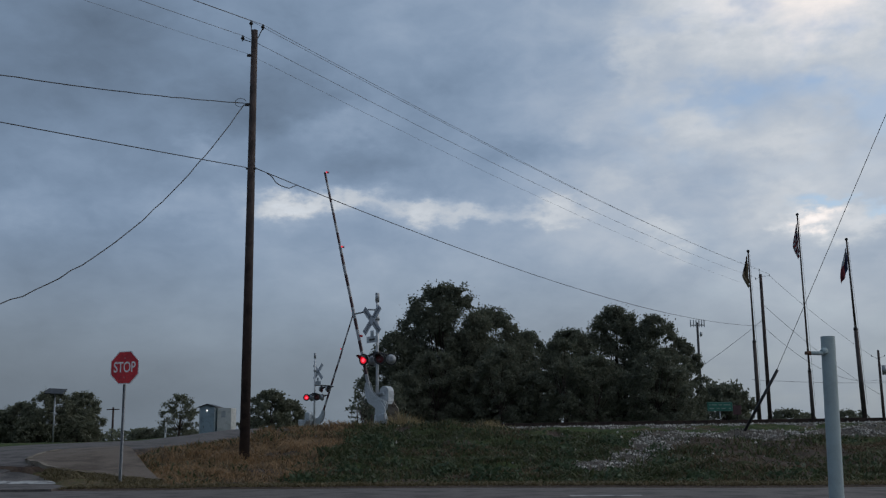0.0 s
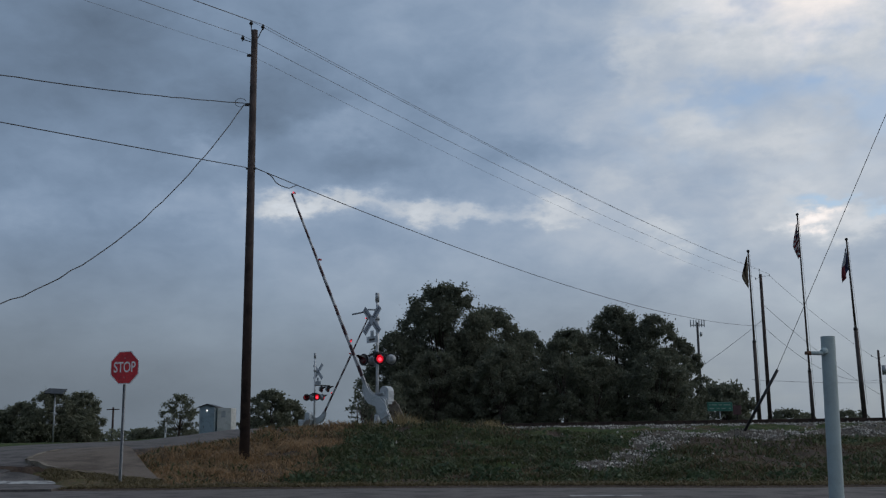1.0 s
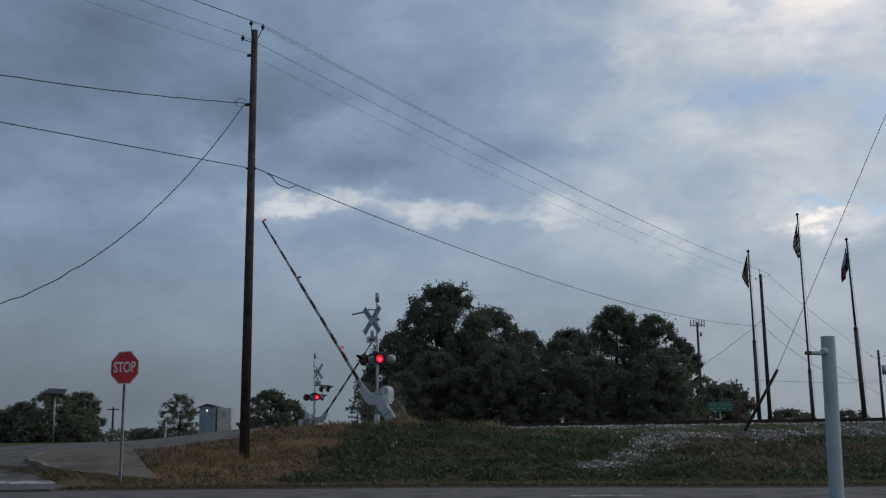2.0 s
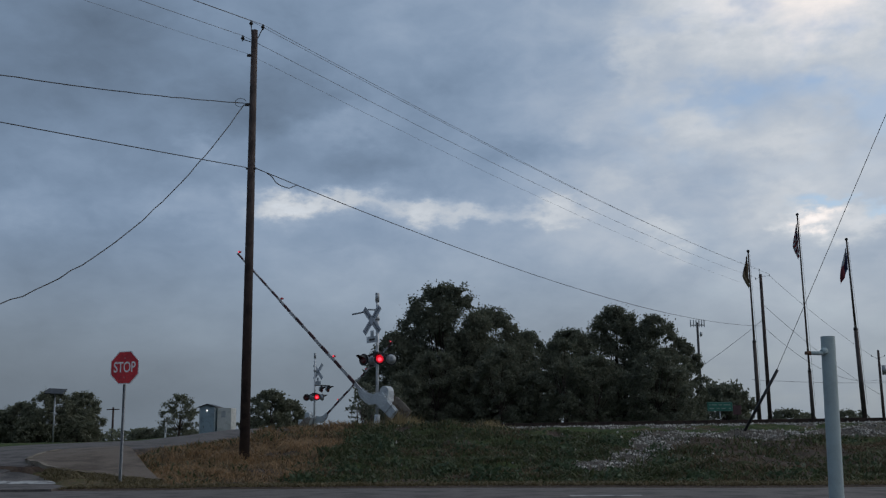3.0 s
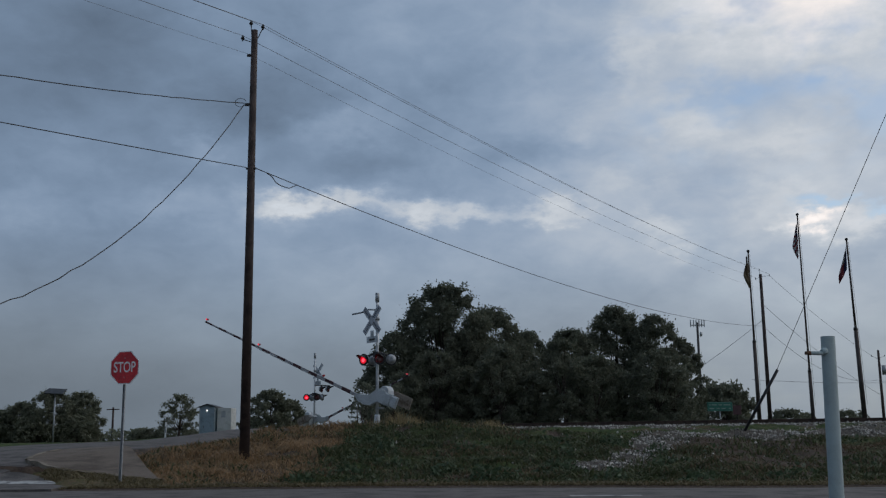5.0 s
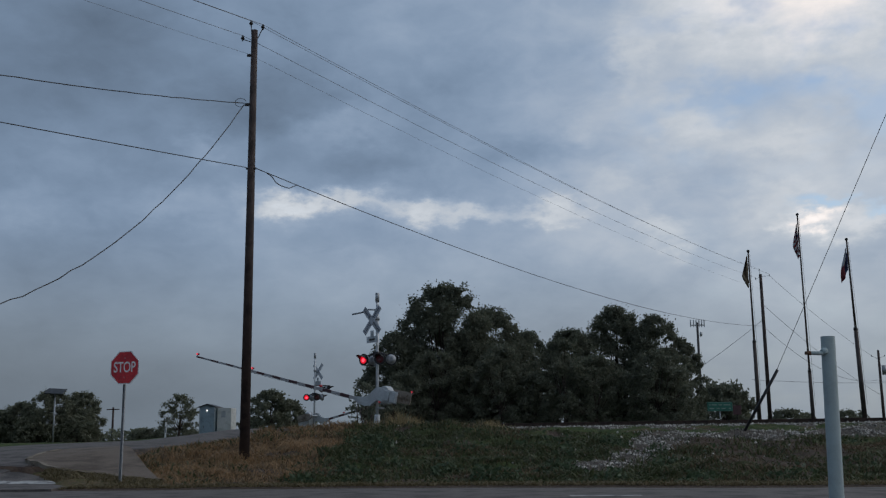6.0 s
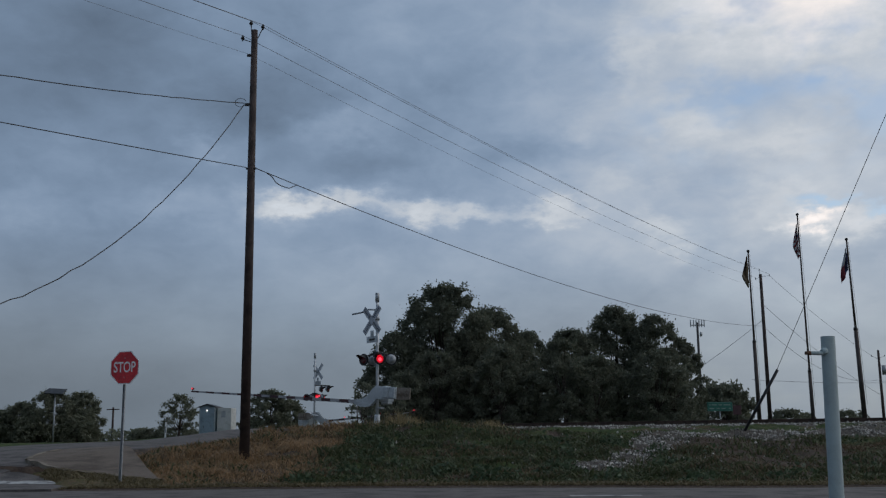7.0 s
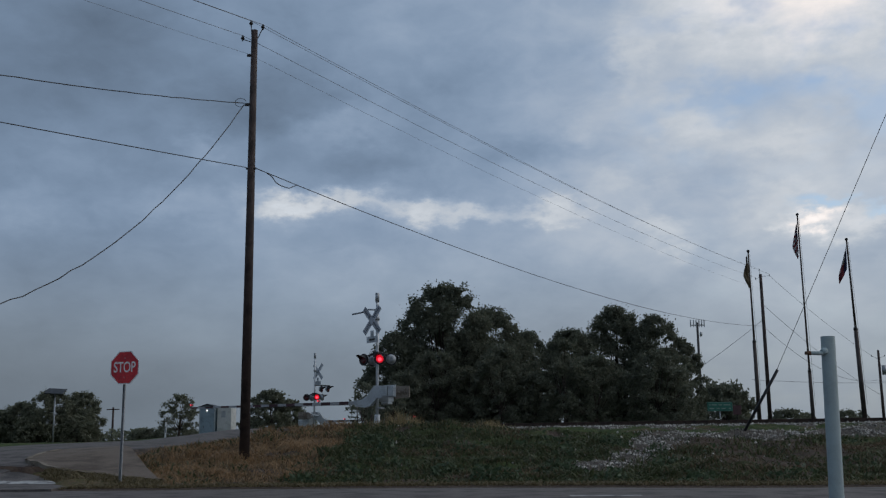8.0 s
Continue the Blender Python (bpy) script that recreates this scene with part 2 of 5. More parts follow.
# ---------------------------------------------------------------- mesh helpers
def part(name, bm, material, parent=None, label="", smooth=False):
    """Links a bmesh as one mesh object, under parent if there is one."""
    data = bpy.data.meshes.new(name)
    if smooth:
        for f in bm.faces:
            f.smooth = True
    bm.to_mesh(data), bm.free()
    for m in material if isinstance(material, (list, tuple)) else (material,):
        data.materials.append(m)
    ob = new(name, data)
    ob.parent = parent
    return tagged(ob, label)


def thing(name, label, category, at=(0, 0, 0), turn=0.0, group="", kind=""):
    ob = new(name)
    ob.empty_display_size = 0.2
    ob.matrix_basis = pose(*at, 0, 0, turn)
    return tagged(ob, label, category, group, kind)


def block(bm, centre, size, turn=None, bevel=0.0, index=0):
    m = Matrix.Translation(centre) @ (turn.to_4x4() if turn else Matrix.Identity(4)) @ Matrix.Diagonal((*size, 1))
    made = bmesh.ops.create_cube(bm, size=1.0, matrix=m)["verts"]
    faces = list({f for v in made for f in v.link_faces})
    if bevel:
        edges = list({e for v in made for e in v.link_edges})
        got = bmesh.ops.bevel(bm, geom=edges, offset=bevel, segments=2, profile=0.5, affect="EDGES")
        faces = got["faces"] + [f for f in faces if f.is_valid]
    for f in faces:
        f.material_index = index
    return bm


def rod(bm, a, b, r0, r1=None, sides=12, index=0, caps=True):
    a, b = Vector(a), Vector(b)
    turn = (b - a).to_track_quat("Z", "Y").to_matrix().to_4x4()
    made = bmesh.ops.create_cone(bm, cap_ends=caps, segments=sides, radius1=r0, radius2=r0 if r1 is None else r1, depth=(b - a).length,
                                 matrix=Matrix.Translation((a + b) / 2) @ turn)["verts"]
    for f in {f for v in made for f in v.link_faces}:
        f.material_index, f.smooth = index, len(f.verts) == 4
    return bm


def pipe(bm, points, r, sides=6):
    """A bent tube along points."""
    rings, points = [], [Vector(p) for p in points]
    for i, p in enumerate(points):
        along = (points[min(i + 1, len(points) - 1)] - points[max(i - 1, 0)]).normalized()
        side = along.cross(Vector((0, 0, 1)))
        side = side.normalized() if side.length > 1e-4 else Vector((1, 0, 0))
        up = side.cross(along)
        rings.append([bm.verts.new(p + (side * math.cos(k * math.tau / sides) + up * math.sin(k * math.tau / sides)) * r) for k in range(sides)])
    for a, b in zip(rings, rings[1:]):
        for k in range(sides):
            bm.faces.new((a[k], a[(k + 1) % sides], b[(k + 1) % sides], b[k])).smooth = True
    bm.faces.new(rings[0][::-1]), bm.faces.new(rings[-1])
    return bm


def plate(bm, outline, thick, m=None, index=0):
    """A flat plate: the outline (x, z) stands upright, its face towards -y."""
    front = [bm.verts.new((x, -thick / 2, z)) for x, z in outline]
    back = [bm.verts.new((x, thick / 2, z)) for x, z in outline]
    faces = [bm.faces.new(front), bm.faces.new(back[::-1])]
    for i in range(len(outline)):
        j = (i + 1) % len(outline)
        faces.append(bm.faces.new((front[j], front[i], back[i], back[j])))
    for f in faces:
        f.material_index = index
    if m:
        bmesh.ops.transform(bm, matrix=m, verts=front + back)
    return bm


def bulk(name, verts, faces, material, label, category, kind="stuff", parent=None):
    """Many small pieces in one mesh, from computed arrays."""
    data = bpy.data.meshes.new(name)
    data.from_pydata(verts.tolist() if hasattr(verts, "tolist") else verts, [], faces.tolist() if hasattr(faces, "tolist") else faces)
    data.materials.append(material)
    ob = new(name, data)
    ob.parent = parent
    return tagged(ob, label, category, "", kind)


# ---------------------------------------------------------------- the lie of the land
ROAD_AT, ROAD_WAY = np.array([-9.3, 39.5]), np.array([0.42, 0.9075])
ROAD_SIDE = np.array([0.9075, -0.42])
TRACK_AT, TRACK_WAY = np.array([1.5, 43.0]), np.array([0.922, -0.3875])
TRACK_SIDE = np.array([0.3875, 0.922])
RAIL_TOP, TIE_TOP = 1.53, 1.36


def smooth(a, b, x):
    u = np.clip((x - a) / (b - a), 0, 1)
    return u * u * (3 - 2 * u)


def wobble(x, y, size, seed=0.0):
    """Cheap smooth unevenness from summed waves."""
    a, b = x / size + seed, y / size + seed * 1.7
    return (np.sin(a * 2.1 + 1.3 * np.sin(b * 1.7)) + np.sin(b * 2.7 + 1.1 * np.sin(a * 1.3 + 2)) + 0.5 * np.sin(a * 5.3 + b * 3.1)) / 2.5


def road_height(t):
    return np.interp(t, [-19, -16, -14, -12, -8.8, -4.5, 1, 4, 7, 16, 30, 200], [0.0, 0.0, 0.04, 0.42, 0.74, 0.92, 1.02, 1.22, 1.47, 1.46, 1.30, 0.9])


def street_edge(x):
    return np.interp(x, [-60, -10, -2, 2, 6, 12, 60], [23.5, 22.5, 22.3, 21.8, 20.8, 20.25, 17.0]) + 0.10 * wobble(np.asarray(x, float), np.asarray(x, float) * 0, 0.9)


def apron_level(x, y):
    return 0.05 + 0.085 * (y - 23.3)


def height(x, y):
    """Ground level at x, y."""
    x, y = np.asarray(x, float), np.asarray(y, float)
    foot = street_edge(x) + 0.1
    crest = 1.32 - 0.30 * smooth(-0.5, 5, x)
    u = np.clip((y - foot) / (33.5 - foot), 0, 1)
    bank = crest * (0.35 * u + 0.65 * u ** 2.0)
    off = (x - TRACK_AT[0]) * TRACK_SIDE[0] + (y - TRACK_AT[1]) * TRACK_SIDE[1] - 0.75
    bank = bank + (1.32 - crest) * smooth(-5.2, -2.2, off) * smooth(0.75, 1, u)
    rough = (0.10 * wobble(x, y, 1.1) + 0.05 * wobble(x, y, 0.4, 3.0) + 0.03 * wobble(x, y, 0.21, 6.0)) * smooth(0.02, 0.3, u) * smooth(75, 40, y)
    z = bank + rough * smooth(1.6, 3.4, np.abs(off)) + 0.02 * smooth(3.0, 1.5, np.abs(off))
    z = z - 0.45 * smooth(58, 150, y)
    t = (x - ROAD_AT[0]) * ROAD_WAY[0] + (y - ROAD_AT[1]) * ROAD_WAY[1]
    s = (x - ROAD_AT[0]) * ROAD_SIDE[0] + (y - ROAD_AT[1]) * ROAD_SIDE[1]
    # open land lies lower on the far side of the road
    low = smooth(-4.2, -6.4, s) * smooth(24, 28, y)
    z = z * (1 - low) + 0.80 * low
    # the crossing road lies in its own bed
    near = smooth(6.4, 4.3, np.abs(s)) * smooth(90, 60, y)
    z = z * (1 - near) + (road_height(t) - 0.12) * near
    # flat junction before the stop line, and the apron
    j = smooth(-7.9, -8.9, x + 0.42 * np.maximum(0, y - 22.8)) * smooth(27.0, 25.0, y)
    z = z * (1 - j) + (-0.06 + 0.22 * smooth(25.2, 27.0, y)) * j
    a = smooth(-1.1, -0.12, (y - 23.78) * 0.78 + (x + 6.51) * 0.626) * smooth(-6.0, -6.6, x + (y - 23.78) * 0.411) * smooth(-12.6, -11.8, x) * smooth(31.5, 30.0, y)
    z = z * (1 - a) + (apron_level(x, y) - 0.012) * a
    z = z - 0.14 * np.exp(-((x + 5.4) ** 2 / 3.0 + (y - 27.8) ** 2 / 3.0))
    flat = smooth(street_edge(x) + 0.05, street_edge(x) - 0.5, y)
    return z * (1 - flat) - 0.10 * flat


def cover(x, y):
    """Masks: dry grass, green weeds, stone."""
    edge = 0.5 * wobble(x, y, 1.3, 5.0) + 0.25 * wobble(x, y, 0.45, 8.0)
    dry = smooth(0.4, -0.6, (x + 3.3 - 0.02 * (y - 25)) + edge) * smooth(40, 36, y) * smooth(-12.5, -11.0, x) * (1 - 0.5 * smooth(-6.2, -6.7, x) * smooth(0.1, -0.1, (y - 23.78) * 0.78 + (x + 6.51) * 0.626))
    off = (x - TRACK_AT[0]) * TRACK_SIDE[0] + (y - TRACK_AT[1]) * TRACK_SIDE[1] - 0.75
    bed = smooth(-3.4, -2.7, off + edge * 0.9) * smooth(4.0, 3.0, off) * (0.35 + 0.65 * smooth(-0.3, 0.4, wobble(x, y, 1.0, 61.0)))
    shelf = smooth(1.5, 0.6, np.abs(y - (33.1 + 0.12 * (x - 9.0)) + edge * 0.9)) * smooth(6.0, 7.5, x + edge) * smooth(15.0, 13.5, x + edge)
    mid = 3.75 + (y - 25.0) * 0.42
    spill = smooth(1.05, 0.45, np.abs(x - mid + edge * 1.0) / (0.75 + 0.06 * (y - 24.0))) * smooth(23.6, 25.2, y + edge) * smooth(35.0, 34.0, y)
    few = 0.45 * smooth(1.1, 0.4, np.hypot((x - 6.2) / 1.1, (y - 27.6) / 0.9) + edge * 0.6)
    spill = np.maximum(spill, few)
    specks = 0.16 * smooth(0.35, 0.8, wobble(x, y, 0.9, 2.2)) * smooth(2.0, 5.0, x) * smooth(23, 26, y)
    stone = np.clip(np.maximum(np.maximum(np.maximum(bed, shelf), spill), specks), 0, 1)
    return dry * (1 - stone), (1 - dry) * (1 - stone), stone


def bare(x, y):
    """Brown bare soil below the stone shelf and at the foot of the bank."""
    edge = 0.6 * wobble(x, y, 0.9, 21.0) + 0.3 * wobble(x, y, 0.35, 23.0)
    patch = smooth(6.0, 7.5, x + edge) * smooth(12.0, 10.4, x + edge) * smooth(24.5, 26.0, y + edge) * smooth(32.6, 31.4, y)
    foot = smooth(0.9, 0.2, y - street_edge(x) + 0.4 * edge) * 0.8
    spots = smooth(0.45, 0.85, wobble(x, y, 1.5, 31.0))
    return np.clip(np.maximum(np.maximum(patch, foot), spots), 0, 1)


def make_ground():
    def steps(lo, a, b, hi, fine):
        out, s, v = list(np.arange(a, b, fine)), fine, b
        while v < hi:
            out.append(v)
            s *= 1.22
            v += s
        out.append(hi)
        s, v = fine, a - fine
        while v > lo:
            out.insert(0, v)
            s *= 1.22
            v -= s
        return np.array([lo] + out)
    xs, ys = steps(-3000, -15, 19, 3000, 0.14), steps(-200, 19.8, 40, 4500, 0.14)
    gx, gy = np.meshgrid(xs, ys)
    gz = height(gx, gy)
    verts = np.stack([gx.ravel(), gy.ravel(), gz.ravel()], 1)
    w, h = len(xs), len(ys)
    i = (np.arange(h - 1)[:, None] * w + np.arange(w - 1)[None, :]).ravel()
    faces = np.stack([i, i + 1, i + w + 1, i + w], 1)
    ob = bulk("ground", verts, faces, TURF, "uneven grassy earth with dry straw, weeds and spilled stone", "ground", "structure")
    dry, green, stone = cover(gx, gy)
    mask = np.stack([dry.ravel(), bare(gx, gy).ravel(), stone.ravel(), np.ones(w * h)], 1).astype(np.float32)
    attr = ob.data.attributes.new("cover", "FLOAT_COLOR", "POINT")
    attr.data.foreach_set("color", mask.ravel())
    ob.data.polygons.foreach_set("use_smooth", np.ones(len(faces), bool))


make_ground()


def sheet(name, rows, material, label, category, thick=0.12):
    """A paved sheet with a thickness from rows of points."""
    bm = bmesh.new()
    grid = [[bm.verts.new(p) for p in row] for row in rows]
    for a, b in zip(grid, grid[1:]):
        for k in range(len(a) - 1):
            bm.faces.new((a[k], a[k + 1], b[k + 1], b[k]))
    bmesh.ops.recalc_face_normals(bm, faces=bm.faces)
    up = bm.faces[:][0].normal.z if bm.faces[:] else 1
    if up < 0:
        bmesh.ops.reverse_faces(bm, faces=bm.faces)
    rim = [e for e in bm.edges if len(e.link_faces) == 1]
    low = bmesh.ops.extrude_edge_only(bm, edges=rim)["geom"]
    for v in low:
        if isinstance(v, bmesh.types.BMVert):
            v.co.z -= thick
    return tagged(part(name, bm, material, smooth=False), label, category, "", "structure")


def make_roads():
    # the street in front, with a ragged far edge
    xs = np.arange(-60, 60.1, 0.5)
    rows = []
    for k in range(12):
        u = k / 11
        rows.append([(x, 9.0 + (float(street_edge(x)) - 9.0) * u, 0.0 - 0.05 * max(0.0, u - 0.85) / 0.15) for x in xs])
    sheet("road_street", rows, ASPHALT, "worn grey asphalt street with a ragged edge", "road")
    # the road that climbs to the crossing
    rows = []
    for t in np.concatenate([np.arange(-17.5, 12, 0.5), np.arange(12, 150, 4.0)]):
        flare = 3.5 * float(smooth(-13, -17.5, t))
        row = []
        for u in np.linspace(0, 1, 9):
            s = -3.9 - flare + (7.8 + 0.5 * flare) * u
            p = ROAD_AT + ROAD_WAY * t + ROAD_SIDE * s
            row.append((p[0], p[1], float(road_height(t)) + 0.02 - 0.05 * (2 * u - 1) ** 2))
        rows.append(row)
    sheet("road_crossing", rows, ASPHALT, "grey asphalt road climbing over the railway", "road")
    # the flat mouth of the junction
    rows = []
    for y in np.linspace(21.9, 27.2, 16):
        rows.append([(x, y, 0.012 + 0.17 * max(0.0, y - 25.0)) for x in np.linspace(-34, -8.3 - 0.42 * max(0.0, y - 22.8) + 0.06 * math.sin(y * 5), 40)])
    sheet("road_junction", rows, ASPHALT, "grey asphalt mouth of the junction", "road")
    # brownish apron between the road and the street, flush with both
    back = [(-11.23, 27.93), (-11.45, 28.94), (-11.49, 29.85), (-11.29, 30.38), (-10.61, 31.06), (-9.75, 31.66)]
    front = [(-11.11, 27.65), (-10.62, 27.08), (-9.76, 26.14), (-8.77, 25.35), (-7.61, 24.49), (-6.51, 23.78)]
    rows = []
    for u in np.linspace(0, 1, 14):
        row = []
        for v in np.linspace(0, 5, 31):
            q = []
            for axis in (0, 1):
                near = float(np.interp(v, range(6), [p[axis] for p in front]))
                q.append(near + (float(np.interp(v, range(6), [p[axis] for p in back])) - near) * u)
            q[1] += 0.04 * math.sin(v * 7.3) * (1 - u)
            t = (q[0] - ROAD_AT[0]) * ROAD_WAY[0] + (q[1] - ROAD_AT[1]) * ROAD_WAY[1]
            side = (q[0] - ROAD_AT[0]) * ROAD_SIDE[0] + (q[1] - ROAD_AT[1]) * ROAD_SIDE[1]
            row.append((q[0], q[1], max(float(apron_level(*q)) + 0.03, float(road_height(t)) + 0.045 - 0.06 * max(0.0, side - 3.9))))
        rows.append(row)
    sheet("apron", rows, CONCRETE, "worn brownish concrete apron beside the road", "pavement", 0.06)
    # pale worn rim along the apron's street side and its rounded end
    for line in (front, back[:4]):
        bm, rings = bmesh.new(), []
        for k in np.linspace(0, len(line) - 1, 8 * len(line)):
            x = float(np.interp(k, range(len(line)), [p[0] for p in line]))
            y = float(np.interp(k, range(len(line)), [p[1] for p in line])) + 0.04 * math.sin(k * 7.3)
            t = (x - ROAD_AT[0]) * ROAD_WAY[0] + (y - ROAD_AT[1]) * ROAD_WAY[1]
            side = (x - ROAD_AT[0]) * ROAD_SIDE[0] + (y - ROAD_AT[1]) * ROAD_SIDE[1]
            z = max(float(apron_level(x, y)) + 0.03, float(road_height(t)) + 0.045 - 0.06 * max(0.0, side - 3.9))
            w = 0.07 + 0.03 * math.sin(k * 5.1)
            rings.append([bm.verts.new(c) for c in ((x - w * 0.6, y - w * 0.8, z - 0.16), (x - w * 0.5, y - w * 0.7, z + 0.012), (x + w * 0.5, y + w * 0.7, z + 0.014), (x + w * 0.6, y + w * 0.8, z - 0.03))])
        for p, q in zip(rings, rings[1:]):
            for k in range(3):
                bm.faces.new((p[k], p[k + 1], q[k + 1], q[k]))
        bmesh.ops.recalc_face_normals(bm, faces=bm.faces)
        tagged(part("apron_kerb", bm, KERB), "pale worn concrete rim of the apron", "kerb", "", "structure")
    # churned earth left at the apron's rounded end
    bm, ring = bmesh.new(), []
    mid = bm.verts.new((-10.75, 26.55, 0.36))
    for k in range(28):
        a, r = k * math.tau / 28, 1 + 0.18 * math.sin(k * 1.9) + 0.10 * math.sin(k * 4.3)
        x, y = -10.75 + 0.80 * r * math.cos(a) - 0.35 * r * math.sin(a), 26.55 + 0.42 * r * math.sin(a) - 0.30 * r * math.cos(a)
        ring.append((bm.verts.new((x * 0.55 - 10.75 * 0.45, y * 0.55 + 26.55 * 0.45, 0.345 + 0.03 * math.sin(k * 2.7))), bm.verts.new((x, y, 0.012 + 0.17 * max(0.0, y - 25.0) + 0.004))))
    for k in range(28):
        p, q = ring[k], ring[(k + 1) % 28]
        bm.faces.new((mid, p[0], q[0])), bm.faces.new((p[0], p[1], q[1], q[0]))
    bmesh.ops.recalc_face_normals(bm, faces=bm.faces)
    tagged(part("earth_patch", bm, EARTH, smooth=True), "low patch of churned brown earth on the road edge", "earth", "", "structure")


make_roads()


def make_track():
    """Two rails on ties in a stone bed."""
    turn = math.degrees(math.atan2(TRACK_WAY[1], TRACK_WAY[0]))
    track = thing("railway_track", "rusty steel rails on dark wooden ties", "railway track", (TRACK_AT[0], TRACK_AT[1], 0), turn)
    profile = [(-0.07, 0), (0.07, 0), (0.07, 0.015), (0.012, 0.035), (0.012, 0.125), (0.035, 0.135), (0.035, 0.17), (-0.035, 0.17), (-0.035, 0.135), (-0.012, 0.125), (-0.012, 0.035), (-0.07, 0.015)]
    fall = lambda x: 0.72 * float(smooth(-9.8, -13.6, x))
    for off in (0.0, 1.505):
        bm = bmesh.new()
        ends = [[bm.verts.new((x, off + py, TIE_TOP - fall(x) + pz)) for py, pz in profile] for x in (-60, -26, -16, -13.6, -12.6, -11.7, -10.8, -9.8, 0, 20, 60)]
        for a, b in zip(ends, ends[1:]):
            for k in range(len(profile)):
                j = (k + 1) % len(profile)
                bm.faces.new((a[k], b[k], b[j], a[j]))
        part("rail", bm, RAIL_STEEL, track)
    bm = block(bmesh.new(), (0, 0, 0), (0.23, 2.6, 0.18), bevel=0.012)
    first = part("tie", bm, TIE_WOOD, track)
    first.location = (-30, 0.75, TIE_TOP - 0.71)
    for k in range(1, 120):
        x = -30 + 0.53 * k
        if -18 < x < -7.5:
            continue
        o = new("tie", first.data)
        o.parent = track
        o.location = (x + random.uniform(-0.03, 0.03), 0.75 + random.uniform(-0.06, 0.06), TIE_TOP - fall(x) - 0.09)
        o.rotation_euler = (0, 0, random.uniform(-0.02, 0.02))


make_track()


# ---------------------------------------------------------------- poles and wires
def timber_pole(x, y, z, top, r0, r1, label, lean=(0.0, 0.0), name="utility_pole"):
    pole = thing(name, label, "utility pole", (x, y, z))
    bm = rod(bmesh.new(), (0, 0, -0.3), (lean[0], lean[1], top - z), r0, r1, 20)
    part("shaft", bm, POLE_WOOD, pole)
    return pole


def insulator(parent, base, tip):
    """A side bracket with a pin insulator; base and tip are in the pole's space."""
    bm = rod(bmesh.new(), base, tip, 0.015, 0.012, 8)
    part("bracket", bm, DARK_METAL, parent)
    bm = bmesh.new()
    x, y, z = tip
    for dz, r in ((0.0, 0.022), (0.035, 0.030), (0.07, 0.062), (0.105, 0.046), (0.135, 0.030)):
        rod(bm, (x, y, z - 0.06 + dz), (x, y, z - 0.02 + dz), r, r * 0.75, 12)
    part("insulator", bm, BLACK, parent, "dark porcelain pin insulator")


main_pole = timber_pole(-5.53, 28.6, 0.50, 12.95, 0.145, 0.092, "tall dark creosoted wooden utility pole standing in dry grass")
insulator(main_pole, (-0.08, 0, 12.25), (-0.10, -0.05, 12.62))
insulator(main_pole, (-0.08, 0, 12.08), (-0.34, -0.05, 12.16))
insulator(main_pole, (0.10, 0, 12.20), (0.25, -0.05, 12.50))
bm = rod(bmesh.new(), (-0.10, -0.02, 11.66), (-0.20, -0.02, 11.66), 0.05, 0.04, 10)
part("spool", bm, DARK_METAL, main_pole)
bm = rod(bmesh.new(), (-0.10, -0.02, 10.14), (-0.22, -0.02, 10.14), 0.05, 0.045, 10)
part("clamp", bm, DARK_METAL, main_pole)
bm = rod(bmesh.new(), (-0.14, -0.05, 8.20), (0.16, -0.05, 8.20), 0.03, 0.03, 8)
part("bolt", bm, DARK_METAL, main_pole)


def wire(name, a, b, sag, r, label, wave=0.0, mat=None):
    """A cable that hangs between a and b."""
    pts, a, b = [], Vector(a), Vector(b)
    for k in range(41):
        u = k / 40
        p = a.lerp(b, u) - Vector((0, 0, sag * 4 * u * (1 - u)))
        pts.append(p + Vector((0, 0, wave * math.sin(k * 2.4) * random.random())))
    return tagged(part(name, pipe(bmesh.new(), pts, r), mat or CABLE), label, "cable")


FAR_POLE = (26.45, 84.0)
far_pole = timber_pole(*FAR_POLE, 1.2, 14.1, 0.17, 0.12, "dark wooden utility pole beyond the railway")
insulator(far_pole, (-0.1, 0, 12.7), (-0.45, -0.1, 12.45))
insulator(far_pole, (0.1, 0, 12.7), (0.7, -0.1, 12.75))
insulator(far_pole, (-0.05, 0, 12.8), (-0.1, -0.1, 13.2))
for (dx, dz), (fx, fz) in (((-0.10, 12.72), (-0.1, 13.3)), ((-0.34, 12.26), (-0.45, 12.6)), ((0.25, 12.60), (0.7, 12.9)), ((-0.2, 11.7), (0.0, 11.6))):
    a = (-5.53 + dx, 28.55, 0.45 + dz + 0.06)
    thin = 0.0070 if dz > 12 else 0.0042
    wire("power_line", a, (FAR_POLE[0] + fx, FAR_POLE[1] - 0.1, 1.2 + fz), 0.55, thin, "thin bare overhead power line between the poles", 0.0, BARE_WIRE)
    wire("power_line", a, (-39.0, -22.0, 0.45 + dz + 0.3), 1.3, thin, "thin bare overhead power line between the poles", 0.0, BARE_WIRE)
wire("telephone_cable", (-5.40, 28.5, 8.70), (26.4, 83.9, 9.75), 1.1, 0.0125, "black telephone cable strung between the poles")
wire("telephone_cable", (-5.66, 28.5, 8.72), (-14.3, 16.0, 7.6), 0.02, 0.0125, "black telephone cable strung between the poles")
wire("service_cable", (-5.76, 28.5, 10.66), (-14.4, 16.0, 8.47), 0.29, 0.013, "twisted black service cable from the pole", 0.010)
